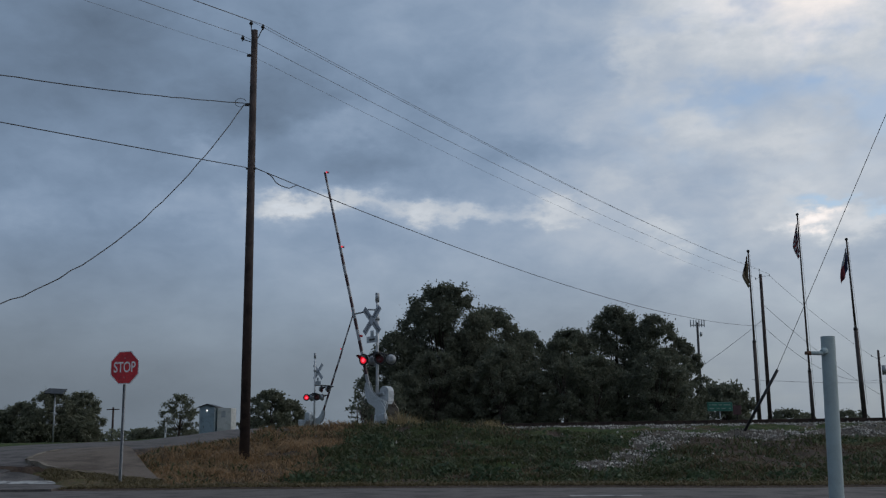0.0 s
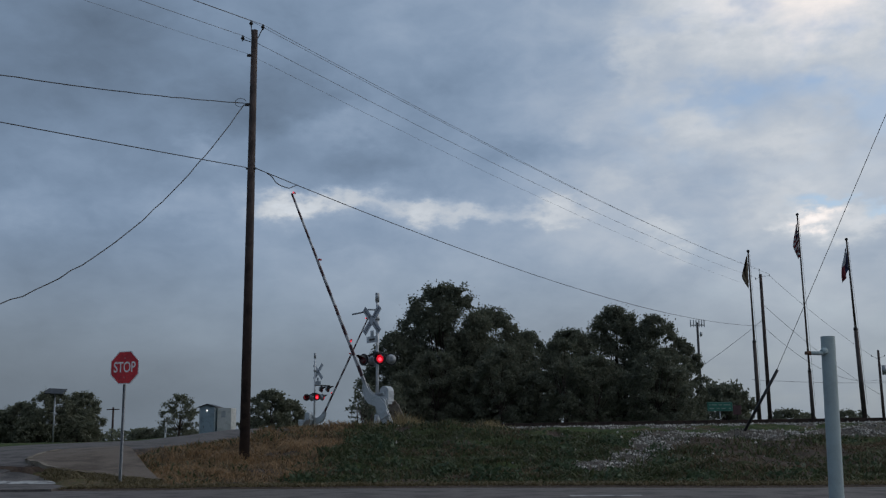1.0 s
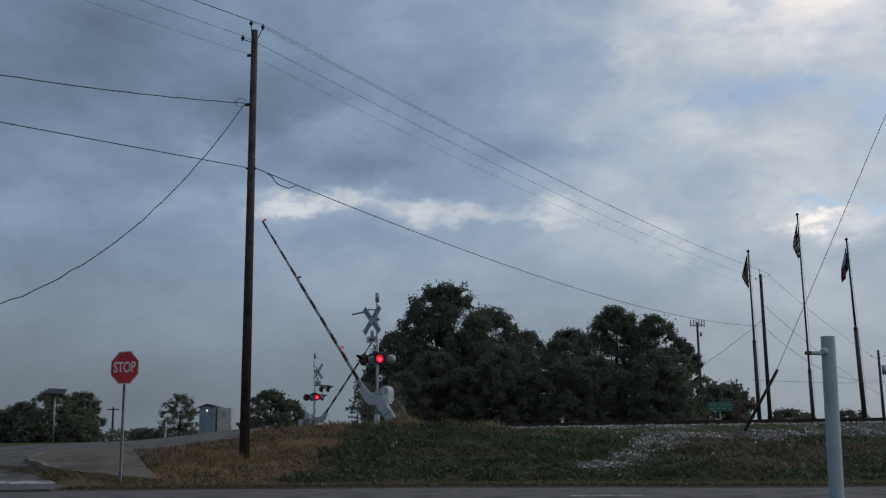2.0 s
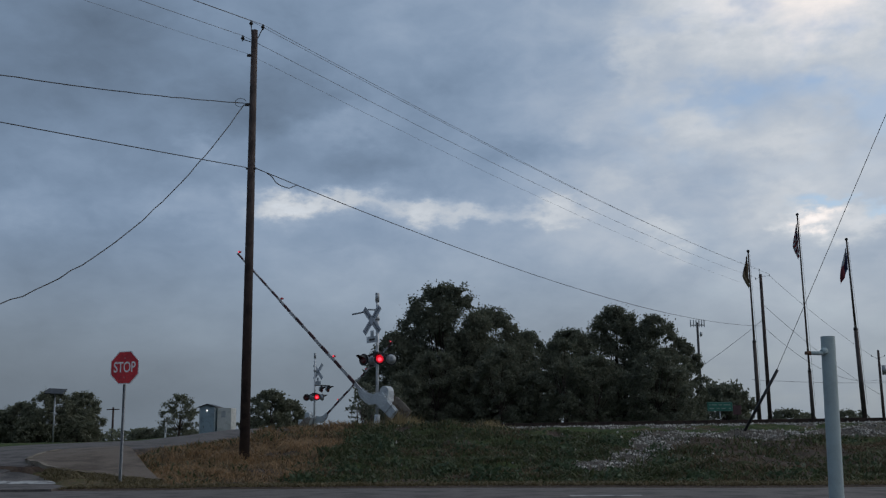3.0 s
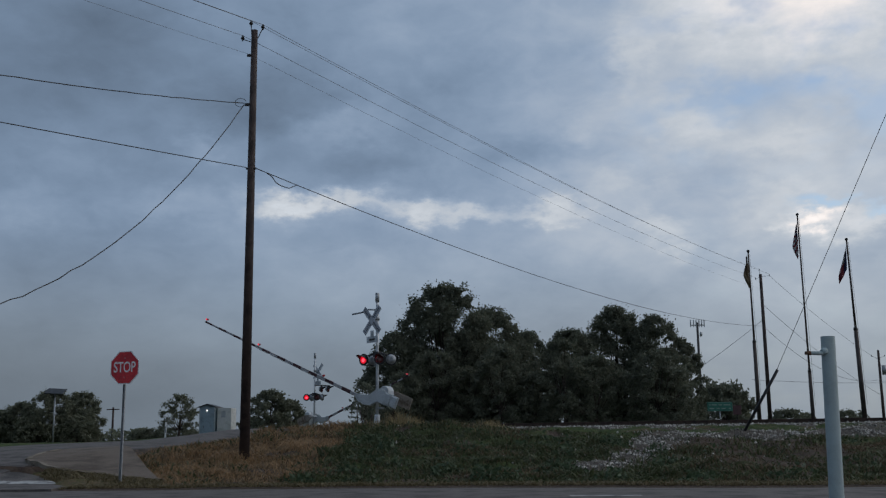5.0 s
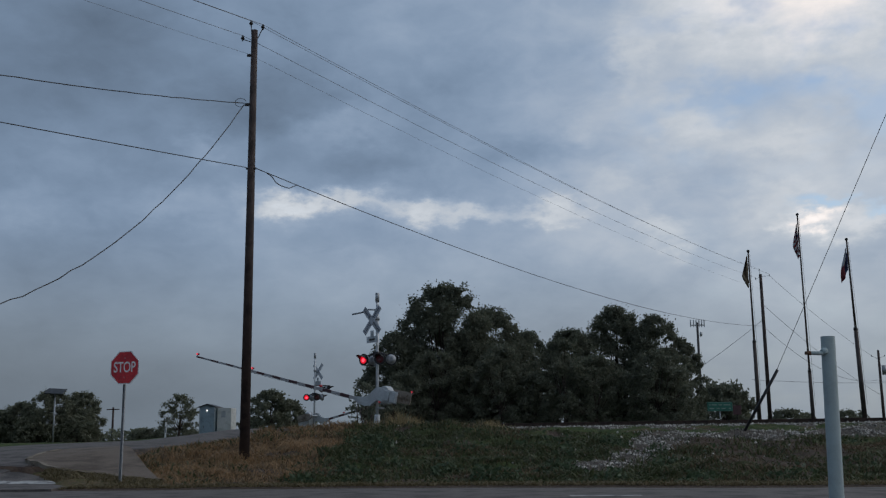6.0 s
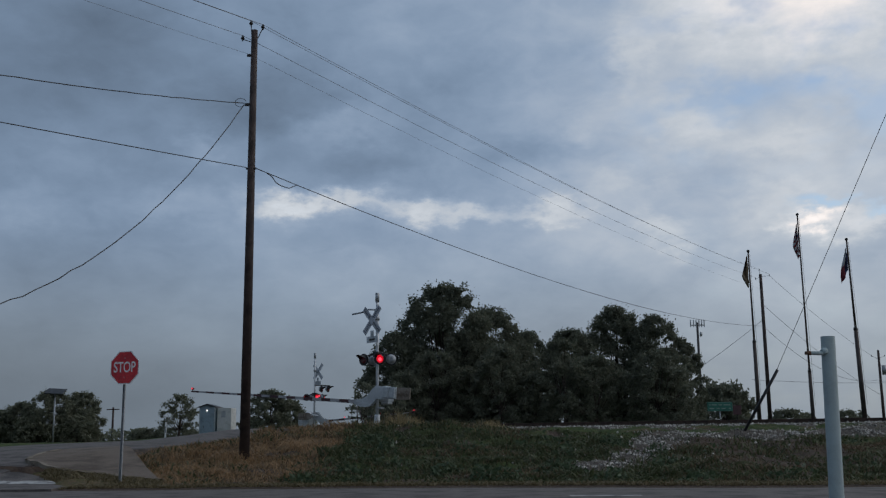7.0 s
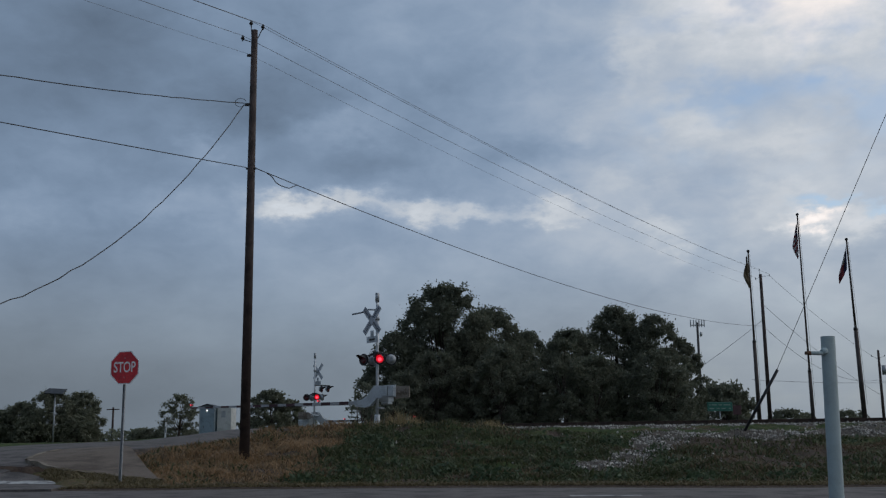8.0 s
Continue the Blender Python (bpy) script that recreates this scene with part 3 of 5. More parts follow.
bm = pipe(bmesh.new(), [(-5.15, 28.94, 8.67), (-5.02, 29.1, 8.60), (-4.92, 29.3, 8.46), (-4.80, 29.5, 8.41), (-4.62, 29.85, 8.42), (-4.45, 30.16, 8.59)], 0.014)
tagged(part("splice_loop", bm, CABLE), "slack loop of black cable hung under the telephone line", "cable")
bm = pipe(bmesh.new(), [(-5.70 - 0.16 * (1 - math.cos(a)) , 28.45, 10.66 + 0.13 * math.sin(a)) for a in np.linspace(0, 6.1, 22)], 0.008)
tagged(part("cable_coil", bm, CABLE), "small loose coil of cable at the pole clamp", "cable")
wire("service_drop", (-5.76, 28.5, 10.62), (-11.6, 17.0, 3.15), 2.26, 0.013, "slack twisted black service drop from the pole", 0.03)


# ---------------------------------------------------------------- crossing signals with gates
ARM_LAMPS = []         # small lamps with their half-beat and place
FLASHERS = []          # lenses with the half-beat they light in
GATES = {}


def lamp_head(parent, at, turn, beat, body=BLACK):
    """A round flasher head; it faces its own +y."""
    bm = bmesh.new()
    rim = []
    for r, y in ((0.134, 0.0), (0.205, 0.0), (0.205, -0.03), (0.175, -0.034), (0.165, -0.06), (0.135, -0.14), (0.06, -0.17)):
        rim.append([bm.verts.new((r * math.cos(k * math.tau / 24), y, r * math.sin(k * math.tau / 24))) for k in range(24)])
    for j, (a, b) in enumerate(zip(rim, rim[1:])):
        for k in range(24):
            f = bm.faces.new((a[k], b[k], b[(k + 1) % 24], a[(k + 1) % 24]))
            f.smooth, f.material_index = j > 2, 0 if j < 3 else 1
    f = bm.faces.new(rim[-1])
    f.material_index = 1
    bmesh.ops.recalc_face_normals(bm, faces=bm.faces)
    head = part("lamp_head", bm, (BLACK, GALV), parent, "round flasher head with a black background disc")
    head.matrix_basis = pose(*at, 0, 0, turn)
    # hood over the lens
    bm = bmesh.new()
    rows = []
    for y, cut in ((0.0, 0.72), (0.10, 0.52), (0.30, 0.26)):
        rows.append([[bm.verts.new((r * math.sin(a), y, r * math.cos(a))) for a in np.linspace(-cut * math.pi * 0.75, cut * math.pi * 0.75, 15)] for r in (0.146, 0.153)])
    for a, b in zip(rows, rows[1:]):
        for lay in (0, 1):
            for k in range(14):
                bm.faces.new((a[lay][k], a[lay][k + 1], b[lay][k + 1], b[lay][k])).smooth = True
    for k in range(14):
        bm.faces.new((rows[-1][0][k], rows[-1][0][k + 1], rows[-1][1][k + 1], rows[-1][1][k]))
    part("hood", bm, BLACK, head)
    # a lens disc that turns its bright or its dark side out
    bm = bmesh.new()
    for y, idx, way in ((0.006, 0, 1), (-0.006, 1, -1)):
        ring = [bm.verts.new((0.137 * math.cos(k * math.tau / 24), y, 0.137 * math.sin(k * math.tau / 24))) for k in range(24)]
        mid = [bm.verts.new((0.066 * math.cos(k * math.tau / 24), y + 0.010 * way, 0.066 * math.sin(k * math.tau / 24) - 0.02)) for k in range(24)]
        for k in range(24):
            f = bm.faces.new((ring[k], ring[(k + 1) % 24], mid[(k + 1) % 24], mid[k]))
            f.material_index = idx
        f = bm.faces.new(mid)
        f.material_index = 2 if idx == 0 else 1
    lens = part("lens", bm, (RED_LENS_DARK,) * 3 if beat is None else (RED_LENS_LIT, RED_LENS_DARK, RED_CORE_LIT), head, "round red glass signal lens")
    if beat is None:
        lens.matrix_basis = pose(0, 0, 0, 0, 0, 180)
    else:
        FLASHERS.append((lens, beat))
    return head


def gate_signal(name, at, turn, mast_top, lamp_z, buck_z, pivot, length, heads, label, near_side=1):
    """A crossing signal: +x runs along the gate arm, +y faces the traffic that it stops."""
    sig = thing("crossing_signal", label, "railway signal", at, turn, "crossing signals")
    bm = rod(bmesh.new(), (0, 0, -0.1), (0, 0, mast_top), 0.055, 0.052, 16)
    part("mast", bm, ALU_PAINT, sig, "grey galvanised steel mast")
    bm = rod(bmesh.new(), (0, 0, mast_top - 0.30), (0, 0, mast_top + 0.02), 0.070, 0.070, 14)
    part("finial", bm, GALV, sig, "mottled grey pipe cap")
    bm = bmesh.new()
    block(bm, (0, 0, 0.0), (0.55, 0.55, 0.12), bevel=0.02)
    for k in range(4):
        a = math.pi / 4 + k * math.pi / 2
        rod(bm, (0.24 * math.cos(a), 0.24 * math.sin(a), 0.05), (0.24 * math.cos(a), 0.24 * math.sin(a), 0.12), 0.02, 0.02, 6)
    rod(bm, (0, 0, 0.05), (0, 0, 0.5), 0.13, 0.085, 14)
    part("base", bm, ALU_PAINT, sig)
    # crossbuck: two white blades with dark lettering bars
    for k, a in enumerate((45, -45)):
        blade = bmesh.new()
        m = pose(0.11, 0.16, buck_z, 0, 0, -14) @ pose(0, 0.012 * k, 0, 0, a, 0)
        block(blade, (0, 0, 0), (1.22, 0.008, 0.22))
        blade.transform(m)
        b = part("crossbuck_blade", blade, BUCK_SHADED, sig, "white crossbuck blade with dark lettering")
        marks = bmesh.new()
        for x in np.arange(-0.52, 0.53, 0.075):
            if abs(x) > 0.10:
                block(marks, (x, 0.0065, 0), (0.034, 0.004, 0.10))
        marks.transform(m)
        tagged(part("lettering", marks, LETTER_GREY, b), kind="stuff")
    bm = rod(bmesh.new(), (0, 0, buck_z), (0.11, 0.15, buck_z), 0.03, 0.03, 8)
    rod(bm, (0, 0, buck_z), (0, 0, buck_z + 0.12), 0.08, 0.08, 12)
    part("crossbuck_bracket", bm, GALV, sig)
    z = buck_z - 0.36
    bm = plate(bmesh.new(), [(-0.09, z), (-0.09, z - 0.20), (-0.30, z - 0.20), (-0.30, z - 0.42), (0.30, z - 0.42), (0.30, z - 0.20), (0.09, z - 0.20), (0.09, z)], 0.006, pose(0.11, 0.15, 0, 0, 0, -14))
    b = part("track_count_plate", bm, ALU_PAINT, sig, "pale inverted T-shaped plate")
    bm = block(bmesh.new(), (0.11, 0.158, z - 0.31), (0.30, 0.004, 0.06), Euler((0, 0, radians(-14))).to_matrix())
    part("lettering", bm, DARK_METAL, b)
    # cross arm with the flasher heads
    bm = pipe(bmesh.new(), [(-0.42, 0.0, lamp_z + 0.14), (-0.2, 0.0, lamp_z + 0.20), (0, 0.0, lamp_z + 0.20), (0.2, 0.0, lamp_z + 0.20), (0.42, 0.0, lamp_z + 0.14)], 0.035, 10)
    block(bm, (0, 0, lamp_z + 0.18), (0.22, 0.24, 0.18), bevel=0.02)
    part("cross_arm", bm, DARK_METAL, sig)
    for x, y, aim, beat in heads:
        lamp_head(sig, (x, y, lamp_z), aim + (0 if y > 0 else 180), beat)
    # mechanism housing
    px, py, pz = pivot
    bm = bmesh.new()
    outline = [(0.19, -0.27), (0.19, 0.10), (0.15, 0.20), (0.06, 0.26), (-0.06, 0.26), (-0.15, 0.20), (-0.19, 0.10), (-0.19, -0.27)]
    plate(bm, outline, 0.34, pose(-0.24, -0.22, pz + 0.29))
    bmesh.ops.bevel(bm, geom=list(bm.edges), offset=0.022, segments=2, profile=0.5, affect="EDGES")
    block(bm, (-0.24, -0.22, pz - 0.02), (0.30, 0.28, 0.10), bevel=0.02)
    block(bm, (-0.24, -0.03, pz + 0.28), (0.05, 0.05, 0.10), bevel=0.01)
    part("mechanism_housing", bm, HOUSING_GREY, sig, "pale rounded steel gate mechanism box")
    for dz in (-0.20, 0.28):
        part("mast_clamp", block(bmesh.new(), (-0.06, -0.06, pz + dz), (0.26, 0.22, 0.07), bevel=0.02), GALV, sig)
    # moving gate arm: turns about its own y
    bm = bmesh.new()
    rod(bm, (-0.08, -0.62, 0.36), (-0.08, 0.12, 0.36), 0.045, 0.045, 14)
    outline = [(0.70, 0.07), (0.70, -0.07), (0.52, -0.15), (0.25, -0.17), (0.02, -0.12), (-0.20, 0.10), (-0.38, 0.20), (-0.40, 0.50), (-0.28, 0.57), (-0.12, 0.55), (0.02, 0.40), (0.16, 0.22), (0.40, 0.10)]
    for y in (0.13, 0.01):
        plate(bm, outline, 0.025, pose(0, y, 0))
    for x, z in ((0.60, 0.0), (0.30, -0.04), (0.05, 0.08), (-0.26, 0.36)):
        rod(bm, (x, -0.02, z), (x, 0.165, z), 0.028, 0.028, 8)
    arm = part("gate_arm", bm, HOUSING_GREY, sig, "pale steel arm holder with its shaft")
    arm.matrix_basis = pose(*pivot)
    # beam in red and white bands
    bands = int((length - 0.6) / 0.405)
    step = (length - 0.6) / bands
    for k in range(bands):
        u0, u1 = k / bands, (k + 1) / bands
        h0, h1 = 0.115 - 0.055 * u0, 0.115 - 0.055 * u1
        bm = plate(bmesh.new(), [(0.6 + step * k, h0 / 2), (0.6 + step * (k + 1), h1 / 2), (0.6 + step * (k + 1), -h1 / 2), (0.6 + step * k, -h0 / 2)], 0.05, pose(0, 0.06, 0))
        part("band", bm, RED_BAND if (bands - k) % 2 else WHITE_BAND, arm, "red band" if (bands - k) % 2 else "white band")
    # three small lamps on the arm: the tip is always lit, the others turn their lit side out by turns
    for beat, u in ((1, 0.27), (0, 0.655), (0, 0.995)):
        bm = rod(bmesh.new(), (0, 0, -0.10), (0, 0, -0.03), 0.012, 0.012, 8)
        rod(bm, (0, -0.05, 0), (0, 0.05, 0), 0.040, 0.040, 12, index=2)
        for y in (-0.055, 0.055):
            rod(bm, (0, y * 0.9, 0), (0, y, 0), 0.034, 0.034, 12, index=1 if u > 0.9 or y * near_side > 0 else 2)
        lamp = part("arm_lamp", bm, (DARK_METAL, RED_ARM_LIT, RED_ARM_DIM), arm, "small red lamp on the gate arm")
        lamp.matrix_basis = pose(length * u, 0.06, 0.11)
        if u < 0.9:
            ARM_LAMPS.append((lamp, beat, (length * u, 0.06, 0.11)))
    bm = pipe(bmesh.new(), [(length * u, 0.06, -0.055 - 0.012 * abs(math.sin(u * 14))) for u in np.linspace(0.1, 0.66, 30)], 0.006, 5)
    part("arm_wire", bm, BLACK, arm)
    # counterweights
    for y, far in ((0.17, 1.06), (-0.60, 1.10)):
        bm = plate(bmesh.new(), [(-0.02, 0.40), (-0.02, 0.24), (-0.36, 0.12), (-far, 0.16), (-far, 0.56), (-0.36, 0.55)], 0.03, pose(0, y, 0))
        side = part("counterweight_arm", bm, HOUSING_GREY if y > 0 else WEIGHT_TAN, arm, "pale steel counterweight arm" if y > 0 else "rust-stained steel counterweight arm")
        for k in range(2):
            bm = block(bmesh.new(), (-far + 0.15 + 0.27 * k, y + 0.045 * (1 if y > 0 else -1), 0.36), (0.24, 0.06, 0.34), bevel=0.012)
            rod(bm, (-far + 0.15 + 0.27 * k, y - 0.09, 0.36), (-far + 0.15 + 0.27 * k, y + 0.09, 0.36), 0.022, 0.022, 8)
            part("weight", bm, HOUSING_GREY if y > 0 else WEIGHT_TAN, side)
    GATES[name] = (arm, pivot)
    return sig


HOUSING_GREY = surface("housing_grey", (0.45, 0.49, 0.52), (0.33, 0.36, 0.39), 0.55, 0.1, scale=2.5, fine=40, bump=0.08)
WEIGHT_TAN = surface("stained_weight", (0.23, 0.20, 0.17), (0.12, 0.095, 0.075), 0.75, 0.1, scale=5, fine=40, bump=0.15)
# crossbuck sheeting: white with its blue-grey shade put into the colour
BUCK_SHADED = surface("shaded_white_sheeting", (0.44, 0.47, 0.52), (0.33, 0.35, 0.39), 0.5, scale=5, fine=40, bump=0.03)
LETTER_GREY = surface("lettering_grey", (0.05, 0.055, 0.07), None, 0.6, scale=5, bump=0.0)
RED_BAND = surface("red_band", (0.060, 0.020, 0.025), (0.040, 0.016, 0.02), 0.5, scale=4, fine=40, bump=0.03)
WHITE_BAND = surface("white_band", (0.34, 0.35, 0.37), (0.25, 0.26, 0.27), 0.5, scale=4, fine=40, bump=0.03)
RED_ARM_LIT = surface("lit_arm_lamp", (0.6, 0.05, 0.06), None, 0.4, scale=8, bump=0.0, glow=(1.0, 0.07, 0.11, 0.9))
RED_ARM_DIM = surface("dim_arm_lamp", (0.25, 0.02, 0.03), None, 0.4, scale=8, bump=0.0, glow=(1.0, 0.05, 0.08, 0.04))

near_sig = gate_signal("near", (-2.31, 35.3, 1.28), 147.5, 4.68, 2.38, 3.74, (0.12, 0.07, 0.915), 8.73,
                       ((0.40, 0.26, -4, 0), (-0.30, 0.26, 22, 1), (0.36, -0.26, 12, 1), (-0.40, -0.26, 30, 0)),
                       "grey railway crossing signal with crossbuck, flashers and lowering gate")
bm = pipe(bmesh.new(), [(0, 0.05, 4.10), (0.35, 0.05, 4.14), (0.6, 0.05, 4.06), (1.05, 0.05, 4.02)], 0.03, 8)
part("side_bracket", bm, GALV, near_sig)
far_sig = gate_signal("far", (-7.71, 61.0, 1.30), -33.0, 4.70, 2.10, 3.62, (0.29, 0.13, 0.68), 6.83,
                      ((0.40, 0.26, -25, 0), (-0.40, 0.26, 0, 1), (0.40, -0.26, 36, 1), (-0.40, -0.26, 30, 0)),
                      "grey railway crossing signal with crossbuck, flashers and lowering gate", -1)
bm = pipe(bmesh.new(), [(0, 0.0, 2.80), (0.5, 0.1, 2.80), (1.1, 0.1, 2.74)], 0.03, 8)
part("side_bracket", bm, DARK_METAL, far_sig)
for x in (0.42, 0.92):
    lamp_head(far_sig, (x, 0.16, 2.58), -72, None)
bm = block(bmesh.new(), (-0.75, 0.1, 0.40), (0.75, 0.55, 0.80), bevel=0.05)
part("relay_box", bm, ALU_PAINT, far_sig)


# ---------------------------------------------------------------- stop sign
def lettering(text, size, material, parent, m, thick=0.003, label=""):
    cu = bpy.data.curves.new("lettering", "FONT")
    cu.body, cu.size, cu.align_x, cu.align_y, cu.extrude = text, size, "CENTER", "CENTER", thick
    cu.offset = size * 0.012
    tmp = new("lettering_curve", cu)
    data = bpy.data.meshes.new_from_object(tmp.evaluated_get(bpy.context.evaluated_depsgraph_get()))
    bpy.data.objects.remove(tmp)
    data.materials.clear()
    data.materials.append(material)
    ob = new("lettering", data)
    ob.parent, ob.matrix_basis = parent, m
    return tagged(ob, label)


def octagon(r):
    return [(r / math.cos(math.pi / 8) * math.cos(math.pi / 8 + k * math.pi / 4), r / math.cos(math.pi / 8) * math.sin(math.pi / 8 + k * math.pi / 4)) for k in range(8)]


def stop_sign():
    sign = thing("stop_sign", "red octagonal stop sign with white border on a thin steel post", "road sign", (-7.40, 23.7, 0.06), STOP_TURN)
    bm = bmesh.new()
    plate(bm, [(-0.027, -0.2), (0.027, -0.2), (0.027, 2.9), (-0.027, 2.9)], 0.006, pose(0, 0.035, 0))
    for x in (-0.027, 0.027):
        plate(bm, [(x - 0.004, -0.2), (x + 0.004, -0.2), (x + 0.004, 2.9), (x - 0.004, 2.9)], 0.035, pose(0, 0.018, 0))
    part("post", bm, GALV, sign, "galvanised channel post")
    bm = plate(bmesh.new(), octagon(0.381), 0.004, pose(0, -0.006, 2.60))
    face = part("sign_face", bm, WHITE, sign, "white-edged red octagon")
    bm = plate(bmesh.new(), octagon(0.358), 0.002, pose(0, -0.0105, 2.60))
    part("red_field", bm, RED_SHEET, face)
    t = lettering("STOP", 0.325, WHITE, face, pose(0, -0.014, 2.60, 90, 0, 0) @ Matrix.Diagonal((0.76, 1.05, 1, 1)), 0.001, "white capital letters")
    for z in (2.38, 2.82):
        bm = rod(bmesh.new(), (0, -0.018, z), (0, -0.008, z), 0.012, 0.012, 8)
        part("bolt", bm, GALV, sign)


STOP_TURN = -18.0
stop_sign()


# ---------------------------------------------------------------- post and flagpoles
def pipe_post():
    post = thing("pipe_post", "pale blue painted steel pipe post with side bracket", "post", (2.768, 7.4, -0.1))
    bm = rod(bmesh.new(), (-0.022, 0, -0.1), (0.02, 0, 1.79), 0.0525, 0.0495, 32, caps=False)
    rod(bm, (0.02, 0, 1.70), (0.02, 0, 1.780), 0.046, 0.046, 24)
    part("pipe", bm, POST_PAINT, post)
    bm = rod(bmesh.new(), (0.02, -0.01, 1.665), (-0.155, -0.06, 1.668), 0.016, 0.013, 12)
    rod(bm, (-0.015, -0.02, 1.68), (-0.045, -0.03, 1.675), 0.036, 0.018, 14)
    part("bracket", bm, POST_PAINT, post, "welded collar with a short rod")
    bm = rod(bmesh.new(), (-0.135, -0.054, 1.668), (-0.172, -0.063, 1.667), 0.0165, 0.013, 10)
    part("rod_end", bm, RUST, post, "rusty rod end")


pipe_post()
FLAGS = []


def flag_mesh(parent, hoist, drop, colours, seed, wide, taper):
    """A limp flag: folds of cloth that hang from the hoist; pieces by their colour."""
    rnd = random.Random(seed)
    pivot = thing("flag", "", "", (0, 0, 0))
    pivot.parent = parent
    nu, nv = 14, 26
    grid = []
    for i in range(nv + 1):
        v = i / nv
        row = []
        for k in range(nu + 1):
            u = k / nu
            x = -(0.01 + u * wide * (0.10 + 0.34 * min(1.0, v * 1.3)) * (1.0 - taper * max(0.0, v - 0.6) / 0.4))
            y = 0.09 * math.sin(u * 11.0 + v * 1.5 + seed) * (0.3 + 0.7 * u) + 0.03 * math.sin(v * 9 + u * 4)
            z = -hoist * v - drop * u * (0.45 + 0.55 * v) + 0.02 * math.sin(u * 9)
            row.append(Vector((x, y, z)))
        grid.append(row)
    for index, (mat, pick) in enumerate(colours):
        bm = bmesh.new()
        made = {}
        for i in range(nv):
            for k in range(nu):
                if pick((k + 0.5) / nu, (i + 0.5) / nv):
                    vs = []
                    for a, b in ((i, k), (i + 1, k), (i + 1, k + 1), (i, k + 1)):
                        if (a, b) not in made:
                            made[(a, b)] = bm.verts.new(grid[a][b])
                        vs.append(made[(a, b)])
                    bm.faces.new(vs).smooth = True
        part("cloth", bm, mat, pivot)
    return pivot


CLOTH_RED = surface("red_cloth", (0.15, 0.02, 0.03), None, 0.9, scale=4, bump=0.05)
CLOTH_WHITE = surface("white_cloth", (0.42, 0.42, 0.44), None, 0.9, scale=4, bump=0.05)
CLOTH_BLUE = surface("blue_cloth", (0.022, 0.028, 0.075), None, 0.9, scale=4, bump=0.05)
CLOTH_TAN = surface("tan_cloth", (0.17, 0.13, 0.085), None, 0.9, scale=4, bump=0.05)
CLOTH_DARK = surface("dark_cloth", (0.05, 0.035, 0.03), None, 0.9, scale=4, bump=0.05)
POLE_PAINT = surface("brown_pole_paint", (0.055, 0.042, 0.038), (0.035, 0.028, 0.026), 0.6, 0.2, scale=3, bump=0.1)


def flagpole(x, y, z, top, lean, joint, r, colours, hoist, drop, below, seed, label):
    pole = thing("flagpole", label, "flagpole", (x, y, z), 0, "flagpoles in a row")
    up = lambda h: (lean * h / (top - z), 0, h)
    bm = rod(bmesh.new(), (0, 0, -0.1), up(joint), r, r * 0.82, 14)
    part("lower_shaft", bm, POLE_PAINT, pole)
    bm = rod(bmesh.new(), up(joint), up(top - z), r * 0.50, r * 0.34, 12)
    part("upper_shaft", bm, POLE_PAINT, pole)
    bm = rod(bmesh.new(), up(joint - 0.06), up(joint + 0.08), r * 0.95, r * 0.6, 14)
    part("collar", bm, DARK_METAL, pole)
    bm = bmesh.new()
    bmesh.ops.create_uvsphere(bm, u_segments=12, v_segments=8, radius=0.075, matrix=Matrix.Translation(up(top - z + 0.05)))
    part("ball_cap", bm, DARK_METAL, pole)
    bm = rod(bmesh.new(), (r + 0.03, -0.05, 1.0), (up(top - z)[0] + 0.06, -0.03, top - z - 0.1), 0.006, 0.006, 5)
    part("halyard", bm, CABLE, pole)
    h = top - z - below
    f = flag_mesh(pole, hoist, drop, colours, seed, *{1: (0.85, 0.95), 2: (0.72, 0.9), 3: (0.95, 0.1)}[seed])
    f.name = "flag"
    at = (up(h)[0] - r * 0.4, -0.02, h)
    f.matrix_basis = pose(*at)
    FLAGS.append((f, at, seed))


flagpole(14.62, 48, 1.30, 9.55, -0.02, 4.0, 0.10, [(CLOTH_TAN, lambda u, v: u < 0.55 or v > 0.5), (CLOTH_DARK, lambda u, v: not (u < 0.55 or v > 0.5))], 1.25, 0.40, 0.10, 1, "dark steel flagpole with a limp tan flag")
flagpole(17.12, 48, 1.30, 11.32, -0.04, 2.6, 0.095, [(CLOTH_BLUE, lambda u, v: u < 0.45 and v < 0.5), (CLOTH_RED, lambda u, v: not (u < 0.45 and v < 0.5) and int(v * 13) % 2 == 0), (CLOTH_WHITE, lambda u, v: not (u < 0.45 and v < 0.5) and int(v * 13) % 2 == 1)], 1.35, 0.45, 0.35, 2, "tall dark flagpole with a limp striped flag")
flagpole(19.52, 48, 1.30, 10.08, -0.17, 4.55, 0.115, [(CLOTH_BLUE, lambda u, v: u < 0.34), (CLOTH_WHITE, lambda u, v: u >= 0.34 and v < 0.5), (CLOTH_RED, lambda u, v: u >= 0.34 and v >= 0.5)], 1.1, 0.75, 0.30, 3, "thick dark flagpole with a limp red, white and blue flag")


# ---------------------------------------------------------------- smaller poles, guy wire, signs, hut
def guy():
    g = thing("guy_wire", "steel guy wire with a thick dark guard at its anchor", "guy wire", (9.66, 33.5, 1.00))
    rel = lambda x, y, z: (x - 9.66, y - 33.5, z - 1.0)
    bm = rod(bmesh.new(), rel(9.55, 33.62, 0.80), rel(10.57, 32.5, 2.99), 0.048, 0.048, 12)
    part("guard", bm, DARK_METAL, g, "dark guard tube")
    bm = rod(bmesh.new(), rel(10.5, 32.57, 2.85), rel(14.2, 24.95, 14.7), 0.009, 0.009, 6)
    part("strand", bm, CABLE, g)


guy()


